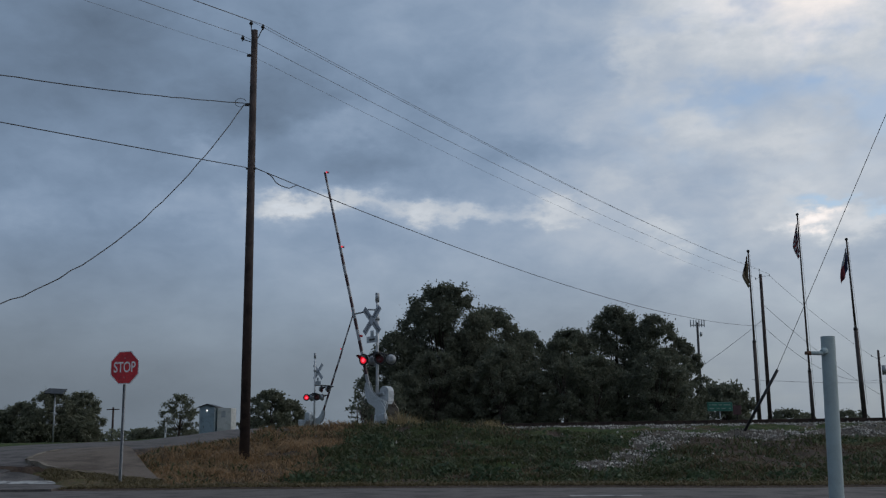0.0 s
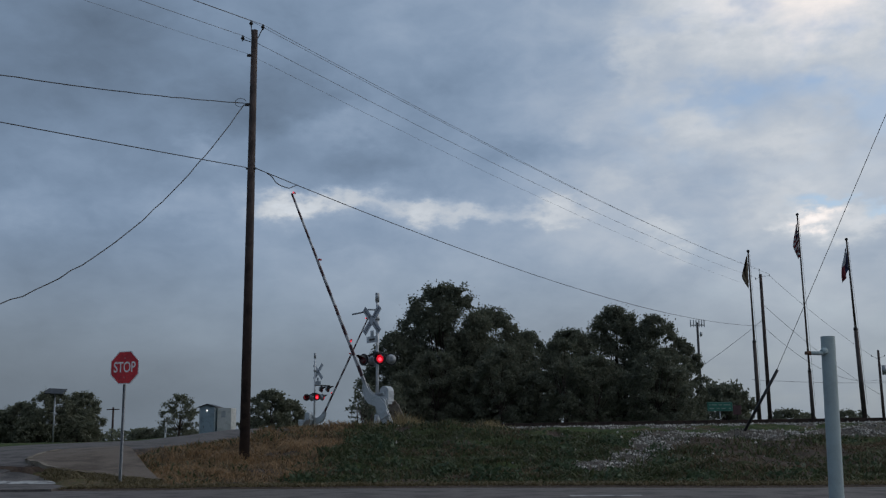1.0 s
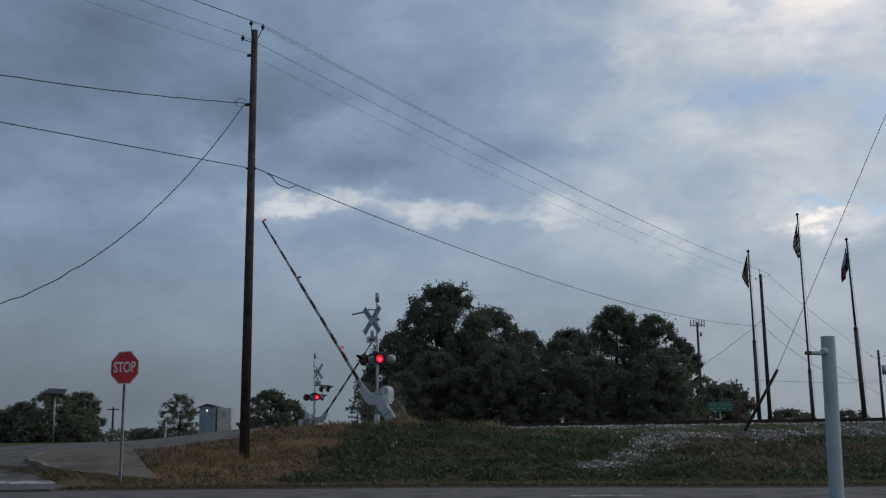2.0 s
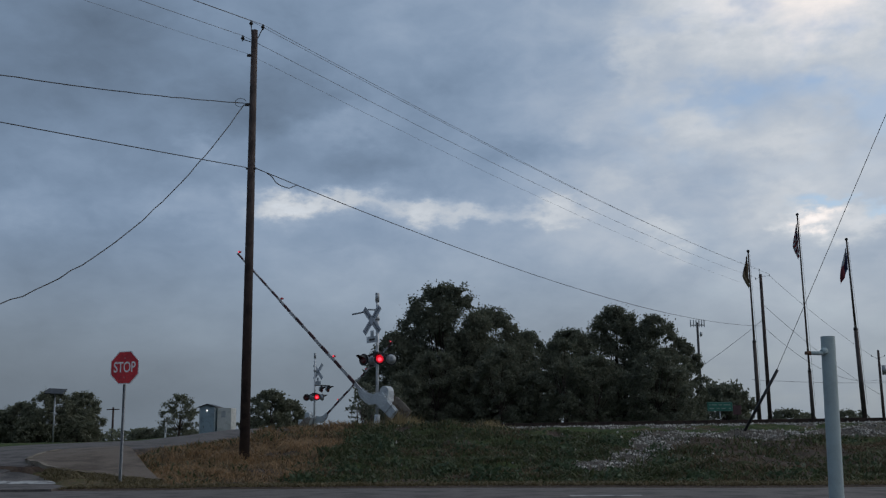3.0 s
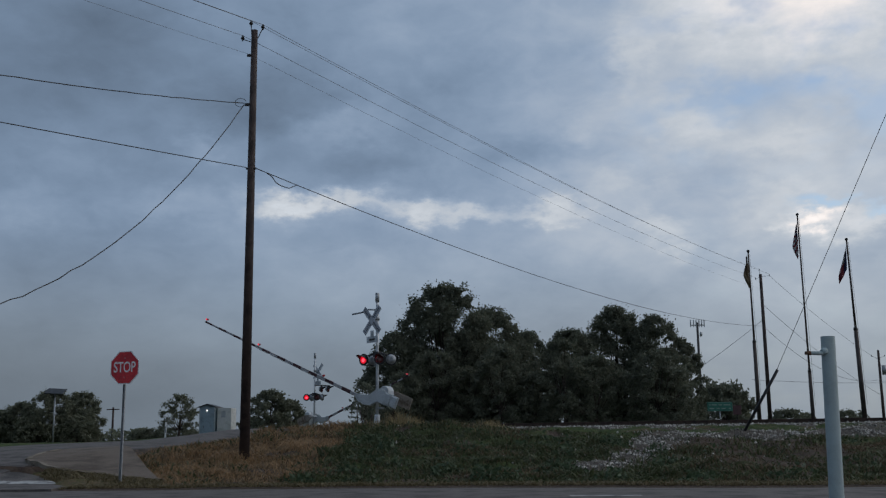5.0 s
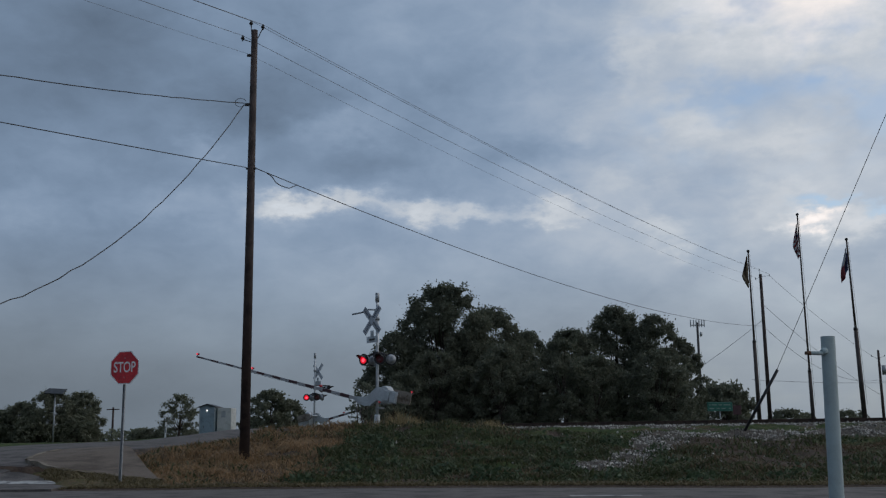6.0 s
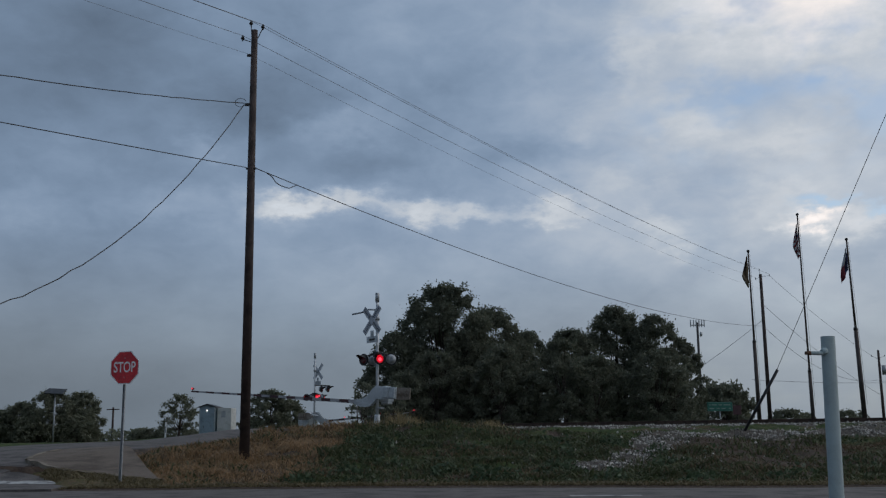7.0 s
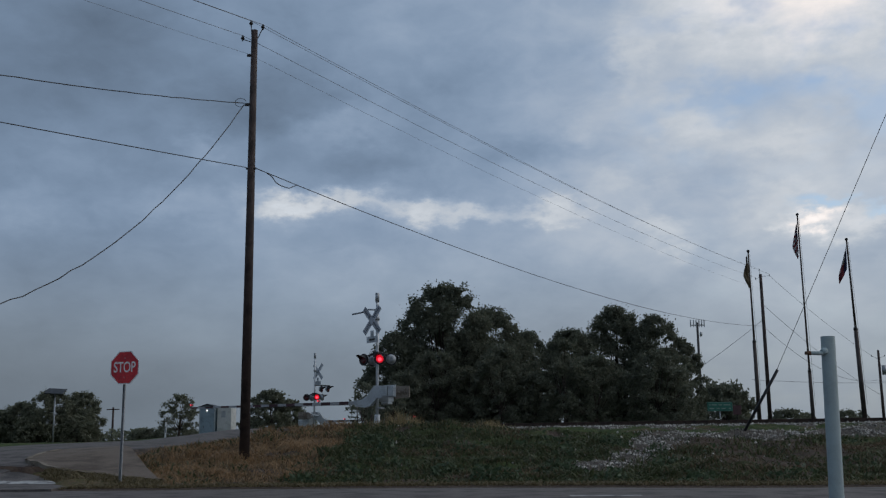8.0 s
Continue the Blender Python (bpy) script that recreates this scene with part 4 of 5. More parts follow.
def antenna_pole():
    p = thing("antenna_pole", "tall grey pole with small antennas at its top", "pole", (29.93, 120, 1.0))
    part("shaft", rod(bmesh.new(), (0, 0, -0.2), (0, 0, 13.0), 0.20, 0.13, 12), DARK_METAL, p)
    bm = block(bmesh.new(), (0, 0, 12.7), (1.7, 0.10, 0.10))
    part("head_frame", bm, DARK_METAL, p)
    for x in (-0.8, -0.45, -0.15, 0.2, 0.5, 0.8):
        part("antenna", block(bmesh.new(), (x, -0.08, 12.9), (0.12, 0.08, 0.85), bevel=0.02), GALV, p)
    part("dish", rod(bmesh.new(), (0.25, -0.1, 11.6), (0.45, -0.2, 11.6), 0.28, 0.24, 14), GALV, p)


antenna_pole()
east_pole = timber_pole(46.75, 110, 0.9, 9.74, 0.17, 0.12, "dark wooden utility pole with a transformer")
part("transformer", rod(bmesh.new(), (0.45, -0.1, 6.2), (0.45, -0.1, 7.2), 0.25, 0.25, 14), GALV, east_pole, "grey cylindrical transformer")
insulator(east_pole, (-0.1, 0, 7.9), (-0.8, -0.1, 8.2))
insulator(east_pole, (0.1, 0, 8.0), (0.6, -0.1, 8.2))
west_pole = timber_pole(-62.7, 195.0, 0.6, 7.2, 0.22, 0.18, "small distant wooden pole with a crossarm")
part("crossarm", block(bmesh.new(), (0, -0.2, 6.2), (2.4, 0.18, 0.18)), POLE_WOOD, west_pole)
# thin lines between the distant poles
wire("power_line", (26.4, 83.9, 11.6), (46.7, 109.9, 4.9), 0.5, 0.016, "thin overhead line between distant poles", 0.0, BARE_WIRE)
wire("power_line", (26.4, 83.9, 9.7), (46.7, 109.9, 6.6), 1.6, 0.017, "thin overhead line between distant poles", 0.0, BARE_WIRE)
wire("power_line", (27.1, 83.9, 14.0), (46.8, 109.9, 8.6), 0.4, 0.012, "thin overhead line between distant poles", 0.0, BARE_WIRE)
wire("power_line", (26.3, 84.0, 10.2), (22.4, 95.0, 6.3), 0.15, 0.016, "thin overhead line between distant poles", 0.0, BARE_WIRE)
wire("power_line", (30.0, 100.0, 6.2), (62.0, 112.0, 6.9), 0.5, 0.019, "thin overhead line between distant poles", 0.0, BARE_WIRE)
wire("power_line", (46.7, 110.0, 6.4), (70.0, 100.0, 7.5), 0.3, 0.013, "thin overhead line between distant poles", 0.0, BARE_WIRE)


def green_sign():
    s = thing("street_sign", "green street sign with unreadable white lettering on a post", "road sign", (13.88, 52, 1.25), 4)
    part("post", rod(bmesh.new(), (0, 0.04, -0.1), (0, 0.04, 1.3), 0.035, 0.035, 8), GALV, s)
    f = part("sign_face", block(bmesh.new(), (0, 0, 1.12), (1.30, 0.02, 0.46), bevel=0.008), GREEN_SIGN, s)
    bm = bmesh.new()
    for z, words in ((1.21, ((-0.50, 0.10), (-0.28, 0.22), (0.02, 0.18), (0.36, 0.34))), (1.03, ((-0.42, 0.24), (-0.10, 0.16), (0.18, 0.22), (0.50, 0.10)))):
        for x, w in words:
            block(bm, (x, -0.013, z), (w, 0.006, 0.055))
    for z in (0.905, 1.335):
        block(bm, (0, -0.0125, z), (1.24, 0.005, 0.012))
    tagged(part("lettering", bm, PALE_GREEN, f), kind="stuff")


green_sign()


def switch_stand():
    s = thing("switch_stand", "low railway switch stand with a dark red target", "railway equipment", (14.45, 51.0, 1.25))
    part("base", block(bmesh.new(), (0, 0, 0.12), (0.55, 0.35, 0.24), bevel=0.04), DARK_METAL, s)
    part("rod", rod(bmesh.new(), (0, 0, 0.2), (0, 0, 1.1), 0.03, 0.03, 8), DARK_METAL, s)
    part("target", block(bmesh.new(), (0, -0.03, 0.92), (0.40, 0.02, 0.46), bevel=0.008), RED_BAND, s, "dark red target plate")


switch_stand()


def signal_hut():
    hut = thing("signal_hut", "metal signal hut, its shaded front coloured blue-grey and its lit side white", "equipment hut", (-18.12, 84.0, 1.0), 0)
    # light put into the colours: blue-grey for the shaded front, white for the lit side
    blue = surface("hut_shaded_blue", (0.20, 0.27, 0.32), (0.16, 0.21, 0.25), 0.6, scale=2, bump=0.05)
    pale = surface("hut_lit_white", (0.47, 0.48, 0.47), (0.38, 0.39, 0.38), 0.6, scale=2, bump=0.05)
    part("wall", block(bmesh.new(), (-0.95, 0, 1.3), (1.26, 2.4, 2.6), bevel=0.02), blue, hut, "sheet metal wall in a shaded blue-grey")
    bm = plate(bmesh.new(), [(-0.74, 2.52), (-0.74, 2.60), (0, 2.84), (0.74, 2.60), (0.74, 2.52), (0, 2.75)], 2.6, pose(-0.95, 0, 0))
    part("roof", bm, DARK_METAL, hut, "low dark gable roof")
    part("gable", plate(bmesh.new(), [(-0.60, 2.56), (0, 2.75), (0.60, 2.56)], 2.3, pose(-0.95, 0, 0)), blue, hut)
    for x in (-1.52, -0.34):
        part("corner_trim", block(bmesh.new(), (x - 0.02, -1.21, 1.3), (0.06, 0.03, 2.55)), GALV, hut)
    d = part("door", block(bmesh.new(), (-0.9, -1.215, 1.02), (0.85, 0.03, 1.85), bevel=0.01), blue, hut)
    part("handle", block(bmesh.new(), (-1.2, -1.245, 1.0), (0.04, 0.03, 0.22)), DARK_METAL, d)
    # the hut's lit side, added as a block of its own in the white
    part("lit_side", block(bmesh.new(), (0.36, 0.1, 1.25), (1.12, 2.0, 2.5), bevel=0.02), pale, hut, "lit side of the hut, coloured white")
    part("vent", block(bmesh.new(), (0.30, -0.915, 2.0), (0.35, 0.02, 0.5), bevel=0.01), GALV, hut)
    part("lamp", rod(bmesh.new(), (-0.95, -1.30, 2.30), (-0.95, -1.25, 2.30), 0.035, 0.04, 10), WHITE_LAMP, hut, "small lit white lamp")


signal_hut()


def panel_pole():
    p = thing("solar_panel_pole", "thin pole carrying a flat dark solar panel", "pole", (-28.4, 75, 0.75))
    part("shaft", rod(bmesh.new(), (0, 0, -0.1), (0.0, 0, 3.75), 0.06, 0.05, 10), GALV, p)
    panel = bmesh.new()
    block(panel, (0, 0, 0), (1.36, 0.95, 0.06))
    panel.transform(pose(0, 0, 3.83, 24, 3, 0))
    part("panel", panel, DARK_METAL, p, "flat dark panel")


panel_pole()
m = thing("marker_post", "slim white marker post by the road", "marker post", (-21.6, 80, 1.15))
part("post", block(bmesh.new(), (0, 0, 0.6), (0.14, 0.05, 1.2), bevel=0.02), WHITE, m)
part("band", block(bmesh.new(), (0, -0.03, 0.65), (0.07, 0.02, 0.5)), GALV, m)
for x, y, dx, h in ((-3.02, 36.0, 0.05, 0.85), (-2.82, 36.6, 0.20, 0.75), (-2.6, 36.2, -0.05, 0.55)):
    stake = thing("wooden_stake", "thin weathered wooden stake leaning in the grass", "stake", (x, y, 1.25), 0, "stakes by the signal")
    part("stick", rod(bmesh.new(), (0, 0, -0.1), (-dx, 0, h), 0.025, 0.018, 7), POLE_WOOD, stake)


# ---------------------------------------------------------------- road paint
def painted(name, corners, label):
    bm = bmesh.new()
    a, b, c, d = [np.array(p, float) for p in corners]
    n = 12
    grid = [[bm.verts.new(tuple((a * (1 - u) + b * u) * (1 - v) + (d * (1 - u) + c * u) * v)) for u in np.linspace(0, 1, n)] for v in np.linspace(0, 1, 3)]
    for r, q in zip(grid, grid[1:]):
        for k in range(n - 1):
            bm.faces.new((r[k], r[k + 1], q[k + 1], q[k]))
    return tagged(part(name, bm, PAINT_LINE), label, "road marking", "", "structure")


painted("stop_line", [(-15.0, 24.80, 0.022), (-9.00, 24.45, 0.022), (-9.20, 25.20, 0.062), (-15.0, 25.40, 0.092)], "worn white stop line on the asphalt")
painted("road_dash", [(2.1, 17.55, 0.006), (3.3, 17.48, 0.006), (3.3, 17.72, 0.006), (2.1, 17.79, 0.006)], "worn white dash painted on the street")


# ---------------------------------------------------------------- trees
def leaves(rs, centres, size, mat, name, parent, flat=0.0):
    """One mesh of many small bent leaves about the centres."""
    n = len(centres)
    a = rs.normal(size=(n, 3))
    a /= np.linalg.norm(a, axis=1)[:, None]
    b = rs.normal(size=(n, 3))
    b -= (b * a).sum(1)[:, None] * a
    b /= np.linalg.norm(b, axis=1)[:, None]
    s = (size * rs.uniform(0.6, 1.4, n))[:, None]
    c = np.cross(a, b) * s * 0.18
    verts = np.stack([centres - a * s, centres + b * s * 0.55 + c, centres + a * s, centres - b * s * 0.55 + c], 1).reshape(-1, 3)
    i = np.arange(n) * 4
    faces = np.concatenate([np.stack([i, i + 1, i + 2], 1), np.stack([i, i + 2, i + 3], 1)])
    return bulk(name, verts, faces, mat, "", "", "", parent)


def tree(x, y, z, h, w, seed, label, mat, count=9000, size=0.17, airy=0.0, low=0.12, name="tree", depth=None, clumps=70, peak=0.0):
    """A trunk with limbs and a crown of leaf clumps."""
    rs = np.random.RandomState(seed)
    t = thing(name, label, "tree" if name == "tree" else "shrub", (x, y, z))
    depth = depth or w
    lobes = []
    for j in range(clumps):
        u = rs.uniform(low, 1.0)
        around = rs.uniform(0, math.tau)
        wide = math.sqrt(max(0.0, 1 - ((u - 0.36) / 0.64) ** 2)) * (0.30 + 0.66 * math.sqrt(rs.uniform(0, 1)))
        wide *= 1 - peak * u ** 3
        r = rs.uniform(0.075, 0.145) * w * math.sqrt(70 / clumps)
        lobes.append((math.cos(around) * wide * w / 2, math.sin(around) * wide * depth / 2, min(u * h, h - r * 0.8), r))
    lobes.append((0.04 * w, 0, h - 0.10 * w, 0.11 * w))
    # limbs run from the trunk to the clumps
    bm = bmesh.new()
    fork = h * 0.28
    rod(bm, (0, 0, -0.3), (0.02 * w, 0, fork), 0.035 * w + 0.03, 0.024 * w + 0.02, 10)
    for lx, ly, lz, r in lobes[::max(4, clumps // 24)]:
        mid = (lx * 0.45, ly * 0.45, max(fork, lz * 0.62))
        rod(bm, (0.02 * w, 0, fork * 0.92), mid, 0.012 * w, 0.006 * w, 6)
        rod(bm, mid, (lx, ly, lz), 0.006 * w, 0.002 * w, 5)
    part("trunk", bm, BARK, t)
    pts = []
    share = np.array([l[3] ** 2 for l in lobes])
    share = (share / share.sum() * count).astype(int)
    for (lx, ly, lz, r), c in zip(lobes, share):
        d = rs.normal(size=(c, 3))
        d /= np.linalg.norm(d, axis=1)[:, None]
        rr = r * np.clip(rs.normal(0.72 - 0.12 * (1 - airy), 0.36, c), 0.05, 1.45)
        lump = 1 + 0.22 * np.sin(d[:, 0] * 7 + lx) * np.sin(d[:, 2] * 6 + ly) + 0.12 * np.sin(d[:, 1] * 13 + lz)
        p = d * (rr * lump)[:, None] * np.array([1, 1, 0.85]) + np.array([lx, ly, lz])
        pts.append(p)
    pts = np.concatenate(pts)
    pts[:, 2] = np.maximum(pts[:, 2], 0.02)
    # holes: drop leaves in some small cells
    cell = np.sin(pts[:, 0] * 4.1 + seed + np.sin(pts[:, 2] * 2.3)) * np.sin(pts[:, 2] * 4.7 + 1.3 * seed) * np.sin(pts[:, 1] * 1.1 + seed)
    pts = pts[cell < 0.62 - 0.45 * airy]
    leaves(rs, pts, size, mat, "crown", t)
    return t


OAK = "broad dark green oak with a dense uneven crown beyond the railway"
for i, (x, y, top, w, c) in enumerate(((0.0, 68, 11.15, 8.8, 29000), (3.2, 70, 9.7, 7.4, 21000), (5.9, 72, 8.3, 5.0, 13000), (-3.2, 66.5, 7.7, 5.2, 14000),
                                        (8.9, 72, 8.4, 6.0, 16000), (12.4, 74, 10.2, 7.6, 24000), (15.1, 73.5, 9.5, 6.6, 18000), (17.5, 75, 7.9, 4.2, 10000), (-0.9, 71.5, 9.3, 7.0, 16000), (2.0, 72.5, 8.6, 6.0, 12000))):
    open_crown = i in (0, 1, 5, 6, 7)
    tagged(tree(x, y, 1.1, top - 1.1, w, 11 + i, OAK, OAK_LEAF, int(c * 2.2), 0.085, 0.38 if open_crown else 0.2, 0.10, depth=w * (0.6 if open_crown else 0.85), clumps=230, peak=0.32), group="oaks beyond the railway")
for i, x in enumerate((-2.6, -0.6, 1.4, 3.4, 5.4, 7.4, 9.4, 11.4, 13.2, 14.4)):
    tagged(tree(x, 63.5 + (i * 37 % 5) * 0.5, 1.1, 3.9 + (i * 53 % 7) * 0.32, 4.0, 60 + i, "dense dark green undergrowth below the oaks", OAK_LEAF, 15000, 0.080, low=0.02, clumps=110, name="shrub"), group="undergrowth")
tree(-4.5, 58.0, 1.25, 2.9, 2.0, 31, "thin straggly shrub beside the crossing", OAK_LEAF, 900, 0.11, 0.9, 0.05, "shrub")
tree(-2.9, 57.0, 1.25, 2.6, 1.6, 32, "thin straggly shrub beside the crossing", OAK_LEAF, 700, 0.11, 0.9, 0.05, "shrub")
tree(29.8, 110, 0.9, 5.4, 6.4, 33, "round dark green tree far beyond the railway", OAK_LEAF, 9000, 0.22, low=0.03)
tree(32.0, 113, 0.9, 3.6, 3.4, 34, "small round tree far beyond the railway", HAZED_LEAF, 2500, 0.24, low=0.05)
FARTREE = "distant grey-green tree at the edge of the open land"
for i, (x, y, top, w, c, airy) in enumerate(((-65.5, 150, 5.6, 5.5, 3500, 0.1), (-63.3, 153, 6.2, 6.0, 4500, 0.2), (-55.0, 154, 7.0, 6.5, 5000, 0.3), (-53.4, 150, 4.6, 6.0, 4000, 0.3), (-59.0, 148, 4.6, 6.0, 4000, 0.2), (-61.5, 150, 6.6, 6.0, 4500, 0.2), (-57.3, 150, 8.4, 7.5, 7000, 0.2), (-54.4, 155, 8.3, 6.4, 7000, 0.5), (-53.0, 152, 5.6, 4.5, 3500, 0.2),
                                            (-36.6, 142, 7.2, 5.8, 2600, 0.9), (-41.5, 145, 2.6, 5.5, 2500, 0.3), (-22.9, 135, 7.3, 6.5, 6500, 0.3), (-20.6, 137, 6.0, 5.0, 4500, 0.3), (-26.0, 138, 4.0, 4.0, 3000, 0.3),
                                            (50.0, 150, 4.5, 6.5, 3000, 0.2), (53.0, 152, 4.0, 4.0, 2000, 0.2), (58.8, 150, 4.3, 6.0, 3000, 0.2), (-18.4, 140, 4.0, 3.0, 2000, 0.3))):
    tagged(tree(x, y, 0.6, top - 0.6, w, 80 + i, FARTREE, HAZED_LEAF, int(c * 2.4), 0.15, airy, 0.04, clumps=150), group="distant trees")


def far_hedge():
    rs = np.random.RandomState(5)
    n = 16000
    x = rs.uniform(-140, 140, n)
    y = 190 + rs.normal(0, 3, n)
    top = 2.0 + 0.9 * wobble(x, y * 0, 4.0) + 0.5 * wobble(x, y * 0, 1.4, 2)
    pts = np.stack([x, y, 0.3 + rs.uniform(0, 1, n) ** 0.8 * np.clip(top, 0.6, 4)], 1)
    ob = leaves(rs, pts, 0.45, HAZED_LEAF, "far_hedge", None)
    tagged(ob, "low distant line of bushes along the open land", "bushes", "", "stuff")


far_hedge()


# ---------------------------------------------------------------- stones and grass
def make_stones():
    rs = np.random.RandomState(8)
    n = 170000
    x, y = rs.uniform(-4, 20, n), rs.uniform(22, 45, n)
    stone = cover(x, y)[2]
    off = (x - TRACK_AT[0]) * TRACK_SIDE[0] + (y - TRACK_AT[1]) * TRACK_SIDE[1]
    keep = (rs.uniform(0, 1, n) < stone * (0.10 + 0.50 * smooth(-0.5, 0.7, wobble(x, y, 0.6, 41.0))) + 0.003) & (off < 0.5) & (height(x, y) > 0.1)
    x, y = x[keep], y[keep]
    n = len(x)
    r = 0.017 + 0.036 * rs.uniform(0, 1, n) ** 1.6
    base = np.array([(1, 0, 0), (-1, 0, 0), (0, 1, 0), (0, -1, 0), (0, 0, 1), (0, 0, -1)], float)
    v = base[None] * rs.uniform(0.6, 1.3, (n, 6, 1)) + rs.normal(0, 0.22, (n, 6, 3))
    v = v * r[:, None, None] + np.stack([x, y, height(x, y) + r * 0.35], 1)[:, None]
    f = np.array([(0, 2, 4), (2, 1, 4), (1, 3, 4), (3, 0, 4), (2, 0, 5), (1, 2, 5), (3, 1, 5), (0, 3, 5)])
    faces = (np.arange(n)[:, None, None] * 6 + f[None]).reshape(-1, 3)
    bulk("ballast_stones", v.reshape(-1, 3), faces, STONE_MIX, "pale grey crushed stone ballast spilled on the bank", "ballast")


STONE_MIX = leaf_surface("stone_mix", (0.08, 0.070, 0.060), (0.50, 0.480, 0.44), 0.0)
make_stones()


def blades(name, rs, x, y, tall, wide, mat, label, category, bend=0.5):
    n = len(x)
    z = height(x, y) - 0.01
    a = rs.uniform(0, math.tau, n)
    side = np.stack([np.cos(a), np.sin(a), np.zeros(n)], 1) * wide[:, None]
    lean = np.stack([rs.normal(0, bend, n), rs.normal(0, bend, n), np.zeros(n)], 1) * tall[:, None]
    root = np.stack([x, y, z], 1)
    mid = root + lean * 0.35 + np.array([0, 0, 1]) * (tall * 0.6)[:, None]
    tip = root + lean + np.array([0, 0, 1]) * tall[:, None] * rs.uniform(0.75, 1.0, n)[:, None]
    v = np.stack([root - side, root + side, mid + side * 0.8, mid - side * 0.8, tip], 1).reshape(-1, 3)
    i = np.arange(n)[:, None] * 5
    faces = np.concatenate([i + np.array([0, 1, 2]), i + np.array([0, 2, 3]), i + np.array([3, 2, 4])])
    bulk(name, v, faces, mat, label, category)


def make_grass():
    rs = np.random.RandomState(21)
    n = 300000
    x, y = rs.uniform(-10.5, 19, n), 20.2 + 16.5 * rs.uniform(0, 1, n) ** 1.15
    t = (x - ROAD_AT[0]) * ROAD_WAY[0] + (y - ROAD_AT[1]) * ROAD_WAY[1]
    s = (x - ROAD_AT[0]) * ROAD_SIDE[0] + (y - ROAD_AT[1]) * ROAD_SIDE[1]
    paved = (np.abs(s) < 4.1) | ((x < -6.45 - (y - 23.78) * 0.411) & ((y - 23.78) * 0.78 + (x + 6.51) * 0.626 > -0.15)) | ((x < -6.3) & ((y - 23.78) * 0.78 + (x + 6.51) * 0.626 < 0.0)) | (x < -8.6)
    off = (x - TRACK_AT[0]) * TRACK_SIDE[0] + (y - TRACK_AT[1]) * TRACK_SIDE[1]
    dry, green, stone = cover(x, y)
    thick = (0.55 + 0.45 * wobble(x, y, 0.8, 4.0)) * (1 - 0.62 * bare(x, y))
    ok = ~paved & (off < np.where(x > 2.0, -5.6, -3.2)) & (rs.uniform(0, 1, n) < np.clip(thick, 0.12, 1)) & (rs.uniform(0, 1, n) > stone * 0.93) & (y > street_edge(x) + rs.uniform(0, 0.5, n))
    grow = (0.35 + 0.65 * smooth(0.2, 2.2, y - street_edge(x))) * (0.45 + 0.75 * smooth(-0.6, 0.8, wobble(x, y, 0.7, 12.0))) * (1 - 0.5 * smooth(30, 33, y) * smooth(1, 4, x))
    pick = rs.uniform(0, 1, n)
    patch = 0.5 + 0.5 * wobble(x, y, 1.9, 9.0)
    is_dry = ok & (pick < dry * (0.30 + 0.55 * smooth(-0.4, 0.5, wobble(x, y, 1.2, 51.0))))
    brown = ok & ~is_dry & (pick < 0.20 + 0.60 * smooth(0.40, 0.80, patch) + 0.62 * dry + 0.25 * smooth(4, 8, x))
    is_green = ok & ~is_dry & ~brown
    blades("dry_grass", rs, x[is_dry], y[is_dry], rs.uniform(0.08, 0.26, is_dry.sum()) * grow[is_dry], rs.uniform(0.006, 0.014, is_dry.sum()), BLADE_DRY, "dry orange-brown grass on the bank", "grass", 0.7)
    blades("green_grass", rs, x[is_green], y[is_green], rs.uniform(0.06, 0.24, is_green.sum()) * grow[is_green], rs.uniform(0.012, 0.034, is_green.sum()), BLADE_GREEN, "green weeds and grass on the bank", "grass", 0.8)
    blades("brown_grass", rs, x[brown], y[brown], rs.uniform(0.06, 0.20, brown.sum()) * grow[brown], rs.uniform(0.008, 0.016, brown.sum()), BLADE_BROWN, "withered brown weeds on the bank", "grass", 0.9)
    # broad-leaved weeds in low lumps
    n = 90000
    wx, wy = rs.uniform(-4.5, 19, n), 21.5 + 12.0 * rs.uniform(0, 1, n)
    lump = smooth(0.0, 0.9, wobble(wx, wy, 0.8, 15.0)) * smooth(-0.7, 0.5, wobble(wx, wy, 2.6, 17.0))
    g = cover(wx, wy)
    keep = (rs.uniform(0, 1, n) < lump * g[1] * (1 - bare(wx, wy)) * (1 - smooth(6.5, 8.5, wx) * smooth(15, 13, wx) * 0.7)) & (wy > street_edge(wx) + 0.7)
    wx, wy, lump = wx[keep], wy[keep], lump[keep]
    centres = np.stack([wx, wy, height(wx, wy) + 0.02 + rs.uniform(0, 1, len(wx)) * 0.32 * lump], 1)
    tagged(leaves(rs, centres, 0.062, BLADE_WEED, "weeds", None), "low broad-leaved green weeds on the bank", "weeds", "", "stuff")
    # straw tufts along the crest
    cx, cy, ct = [], [], []
    for ax, ay, tall, num, spread in ((-1.45, 35.0, 0.85, 130, 0.20), (-1.15, 34.8, 0.6, 90, 0.2), (-1.75, 34.9, 0.55, 90, 0.25), (-1.1, 35.4, 0.45, 70, 0.3), (1.62, 35.6, 0.42, 150, 0.30), (1.95, 35.4, 0.30, 90, 0.3), (-5.0, 34.8, 0.30, 120, 0.4), (-4.3, 34.8, 0.25, 120, 0.5), (-2.9, 34.4, 0.30, 140, 0.6), (0.2, 34.6, 0.22, 150, 0.9)):
        cx.append(rs.normal(ax, spread, num)), cy.append(rs.normal(ay, spread, num)), ct.append(rs.uniform(0.5, 1.0, num) * tall)
    cx, cy, ct = np.concatenate(cx), np.concatenate(cy), np.concatenate(ct)
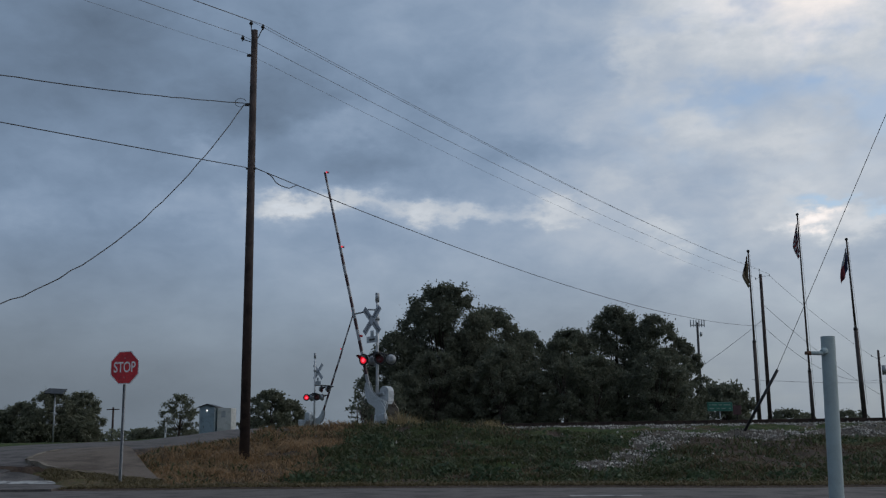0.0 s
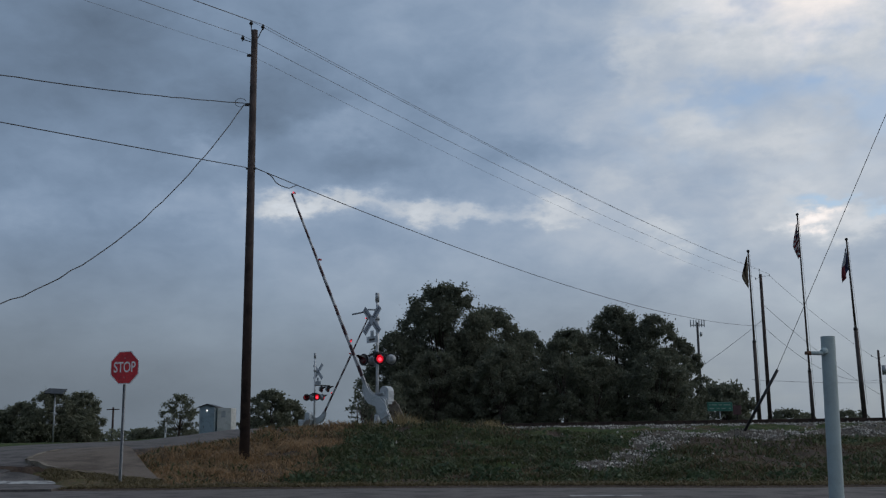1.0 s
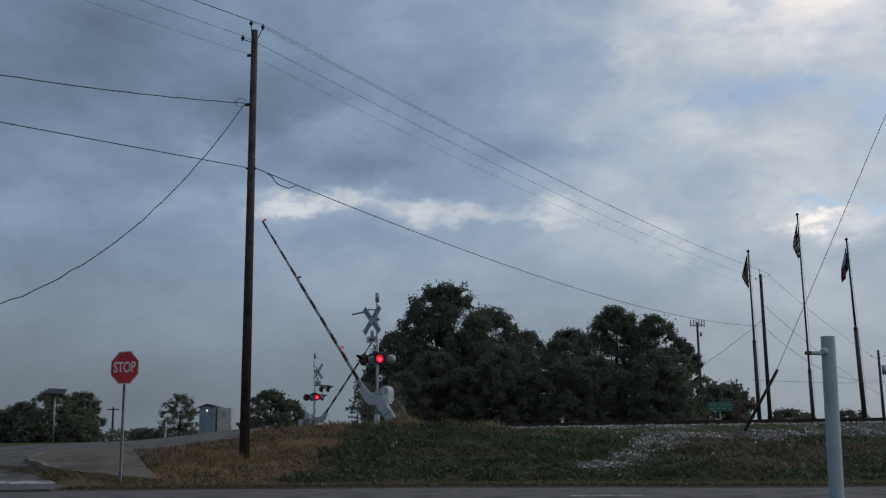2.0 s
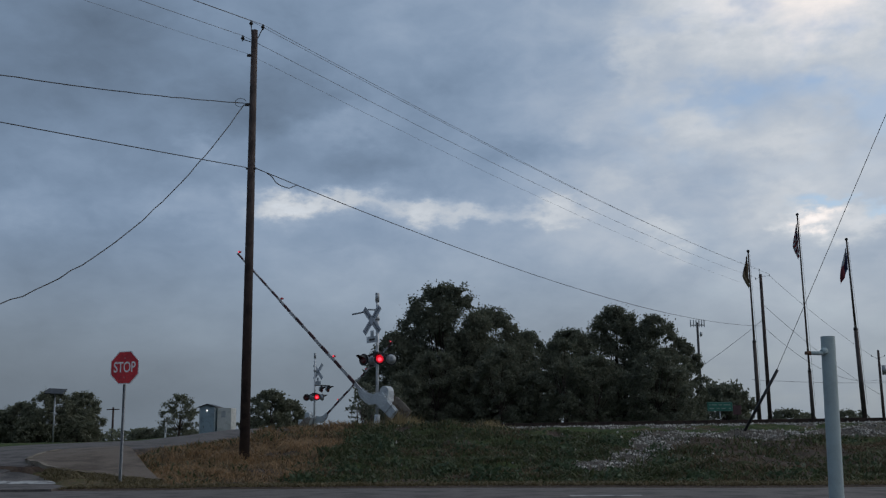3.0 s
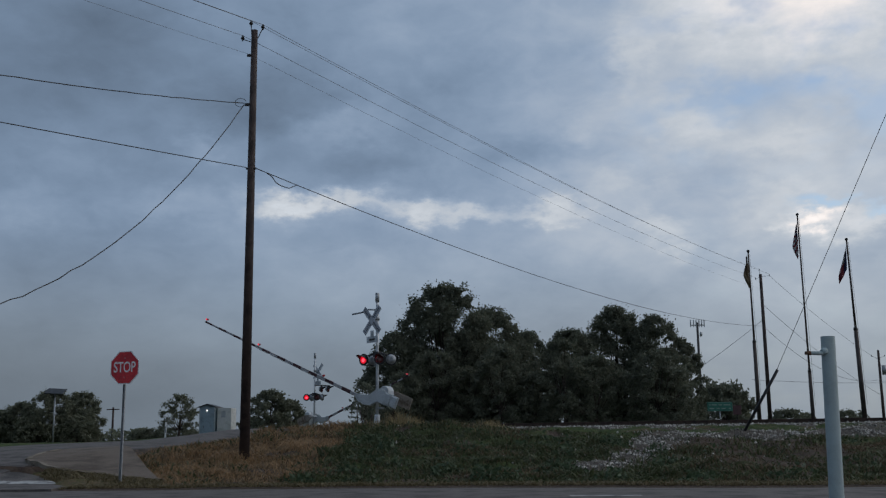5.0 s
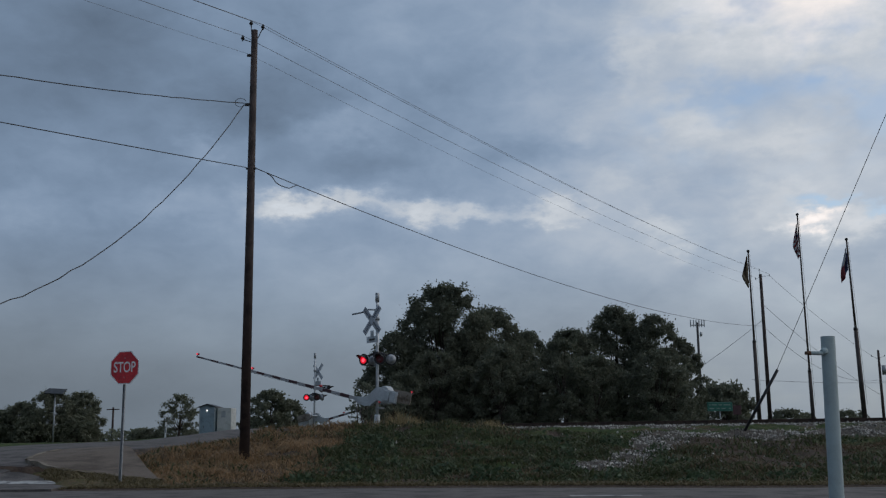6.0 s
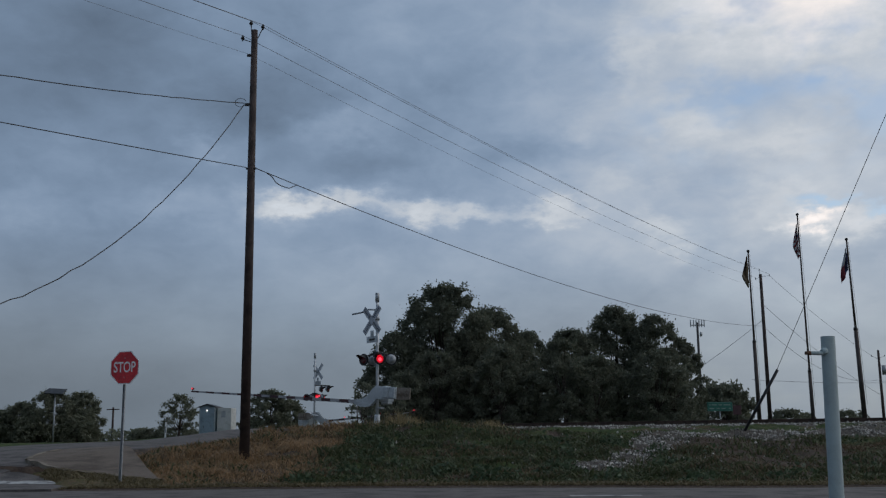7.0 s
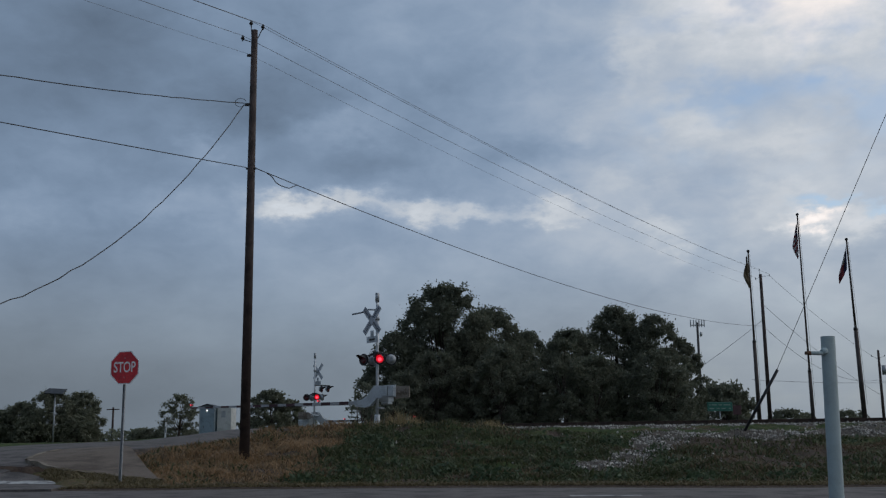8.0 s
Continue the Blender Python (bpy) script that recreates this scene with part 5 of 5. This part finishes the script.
    blades("straw_tufts", rs, cx, cy, ct, rs.uniform(0.006, 0.013, len(cx)), BLADE_STRAW, "pale straw tufts along the crest of the bank", "grass", 0.35)
    # thin verge at the street's edge
    ax = rs.uniform(-10.0, -6.3, 6500)
    ay = 23.78 + (ax + 6.51) * -0.78 - 0.10 - np.abs(rs.normal(0, 0.40, 6500))
    blades("apron_verge", rs, ax, ay, rs.uniform(0.03, 0.11, 6500), rs.uniform(0.008, 0.016, 6500), BLADE_VERGE, "sparse yellowish grass along the apron", "grass", 0.8)
    n = 16000
    x, y = rs.uniform(-8.3, 16, n), None
    y = street_edge(x) - 0.05 + np.abs(rs.normal(0, 0.35, n))
    blades("verge_grass", rs, x, y, rs.uniform(0.03, 0.09, n), rs.uniform(0.008, 0.016, n), BLADE_VERGE, "short yellowish verge grass at the street edge", "grass", 0.8)


BLADE_WEED = leaf_surface("weed_leaf", (0.040, 0.066, 0.034), (0.075, 0.105, 0.055), 0.25)
BLADE_BROWN = leaf_surface("brown_blade", (0.085, 0.062, 0.038), (0.17, 0.125, 0.078), 0.25)
BLADE_VERGE = leaf_surface("verge_blade", (0.10, 0.088, 0.045), (0.20, 0.155, 0.085), 0.25)
make_grass()


# ---------------------------------------------------------------- what moves
def motions():
    arm, at = GATES["near"]
    falls = ((0.0, 75.5), (0.5, 69.9), (1.0, 64.4), (1.5, 58.8), (2.0, 53.3), (2.5, 47.8), (3.0, 42.2), (3.5, 36.8), (4.0, 31.8), (4.5, 27.0), (5.0, 22.4), (5.5, 17.9), (6.0, 13.2), (6.5, 8.6), (7.0, 4.3), (7.4, 1.1), (7.6, 0.3), (8.0, 0.1))
    walk(arm, [(t, pose(*at, 0, -a, 0)) for t, a in falls])
    arm, at = GATES["far"]
    falls = ((0.0, 68.6), (0.5, 63.9), (1.0, 59.1), (1.5, 54.3), (2.0, 49.5), (2.5, 44.6), (3.0, 39.7), (3.5, 35.0), (4.0, 30.2), (4.5, 25.5), (5.0, 20.9), (5.5, 16.4), (6.0, 11.9), (6.5, 7.5), (7.0, 3.4), (7.4, 0.8), (8.0, 0.3))
    walk(arm, [(t, pose(*at, 0, -a, 0)) for t, a in falls])
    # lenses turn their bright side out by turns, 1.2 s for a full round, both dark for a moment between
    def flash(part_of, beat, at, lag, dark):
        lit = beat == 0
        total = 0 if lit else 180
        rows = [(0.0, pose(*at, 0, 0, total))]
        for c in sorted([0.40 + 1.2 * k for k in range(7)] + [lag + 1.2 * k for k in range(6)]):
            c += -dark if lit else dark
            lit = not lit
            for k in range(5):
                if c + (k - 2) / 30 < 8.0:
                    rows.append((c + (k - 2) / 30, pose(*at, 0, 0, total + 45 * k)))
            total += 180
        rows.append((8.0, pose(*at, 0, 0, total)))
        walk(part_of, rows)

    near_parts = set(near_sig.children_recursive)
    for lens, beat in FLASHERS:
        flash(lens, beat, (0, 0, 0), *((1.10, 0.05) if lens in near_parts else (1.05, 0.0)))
    for lamp, beat, at in ARM_LAMPS:
        flash(lamp, beat, at, 1.10, 0.05)
    # the limp flags stir
    for flag, at, seed in FLAGS:
        sway = ((0.0, 0), (0.8, 10), (1.6, 12), (2.4, 0), (3.5, -6), (4.5, -26), (5.3, -14), (6.2, 6), (7.0, 4), (8.0, -20))
        k = {1: -0.8, 2: 0.45, 3: 1.0}[seed]
        walk(flag, [(t, pose(*at, 0, -0.10 * a * k, a * k)) for t, a in sway])


motions()
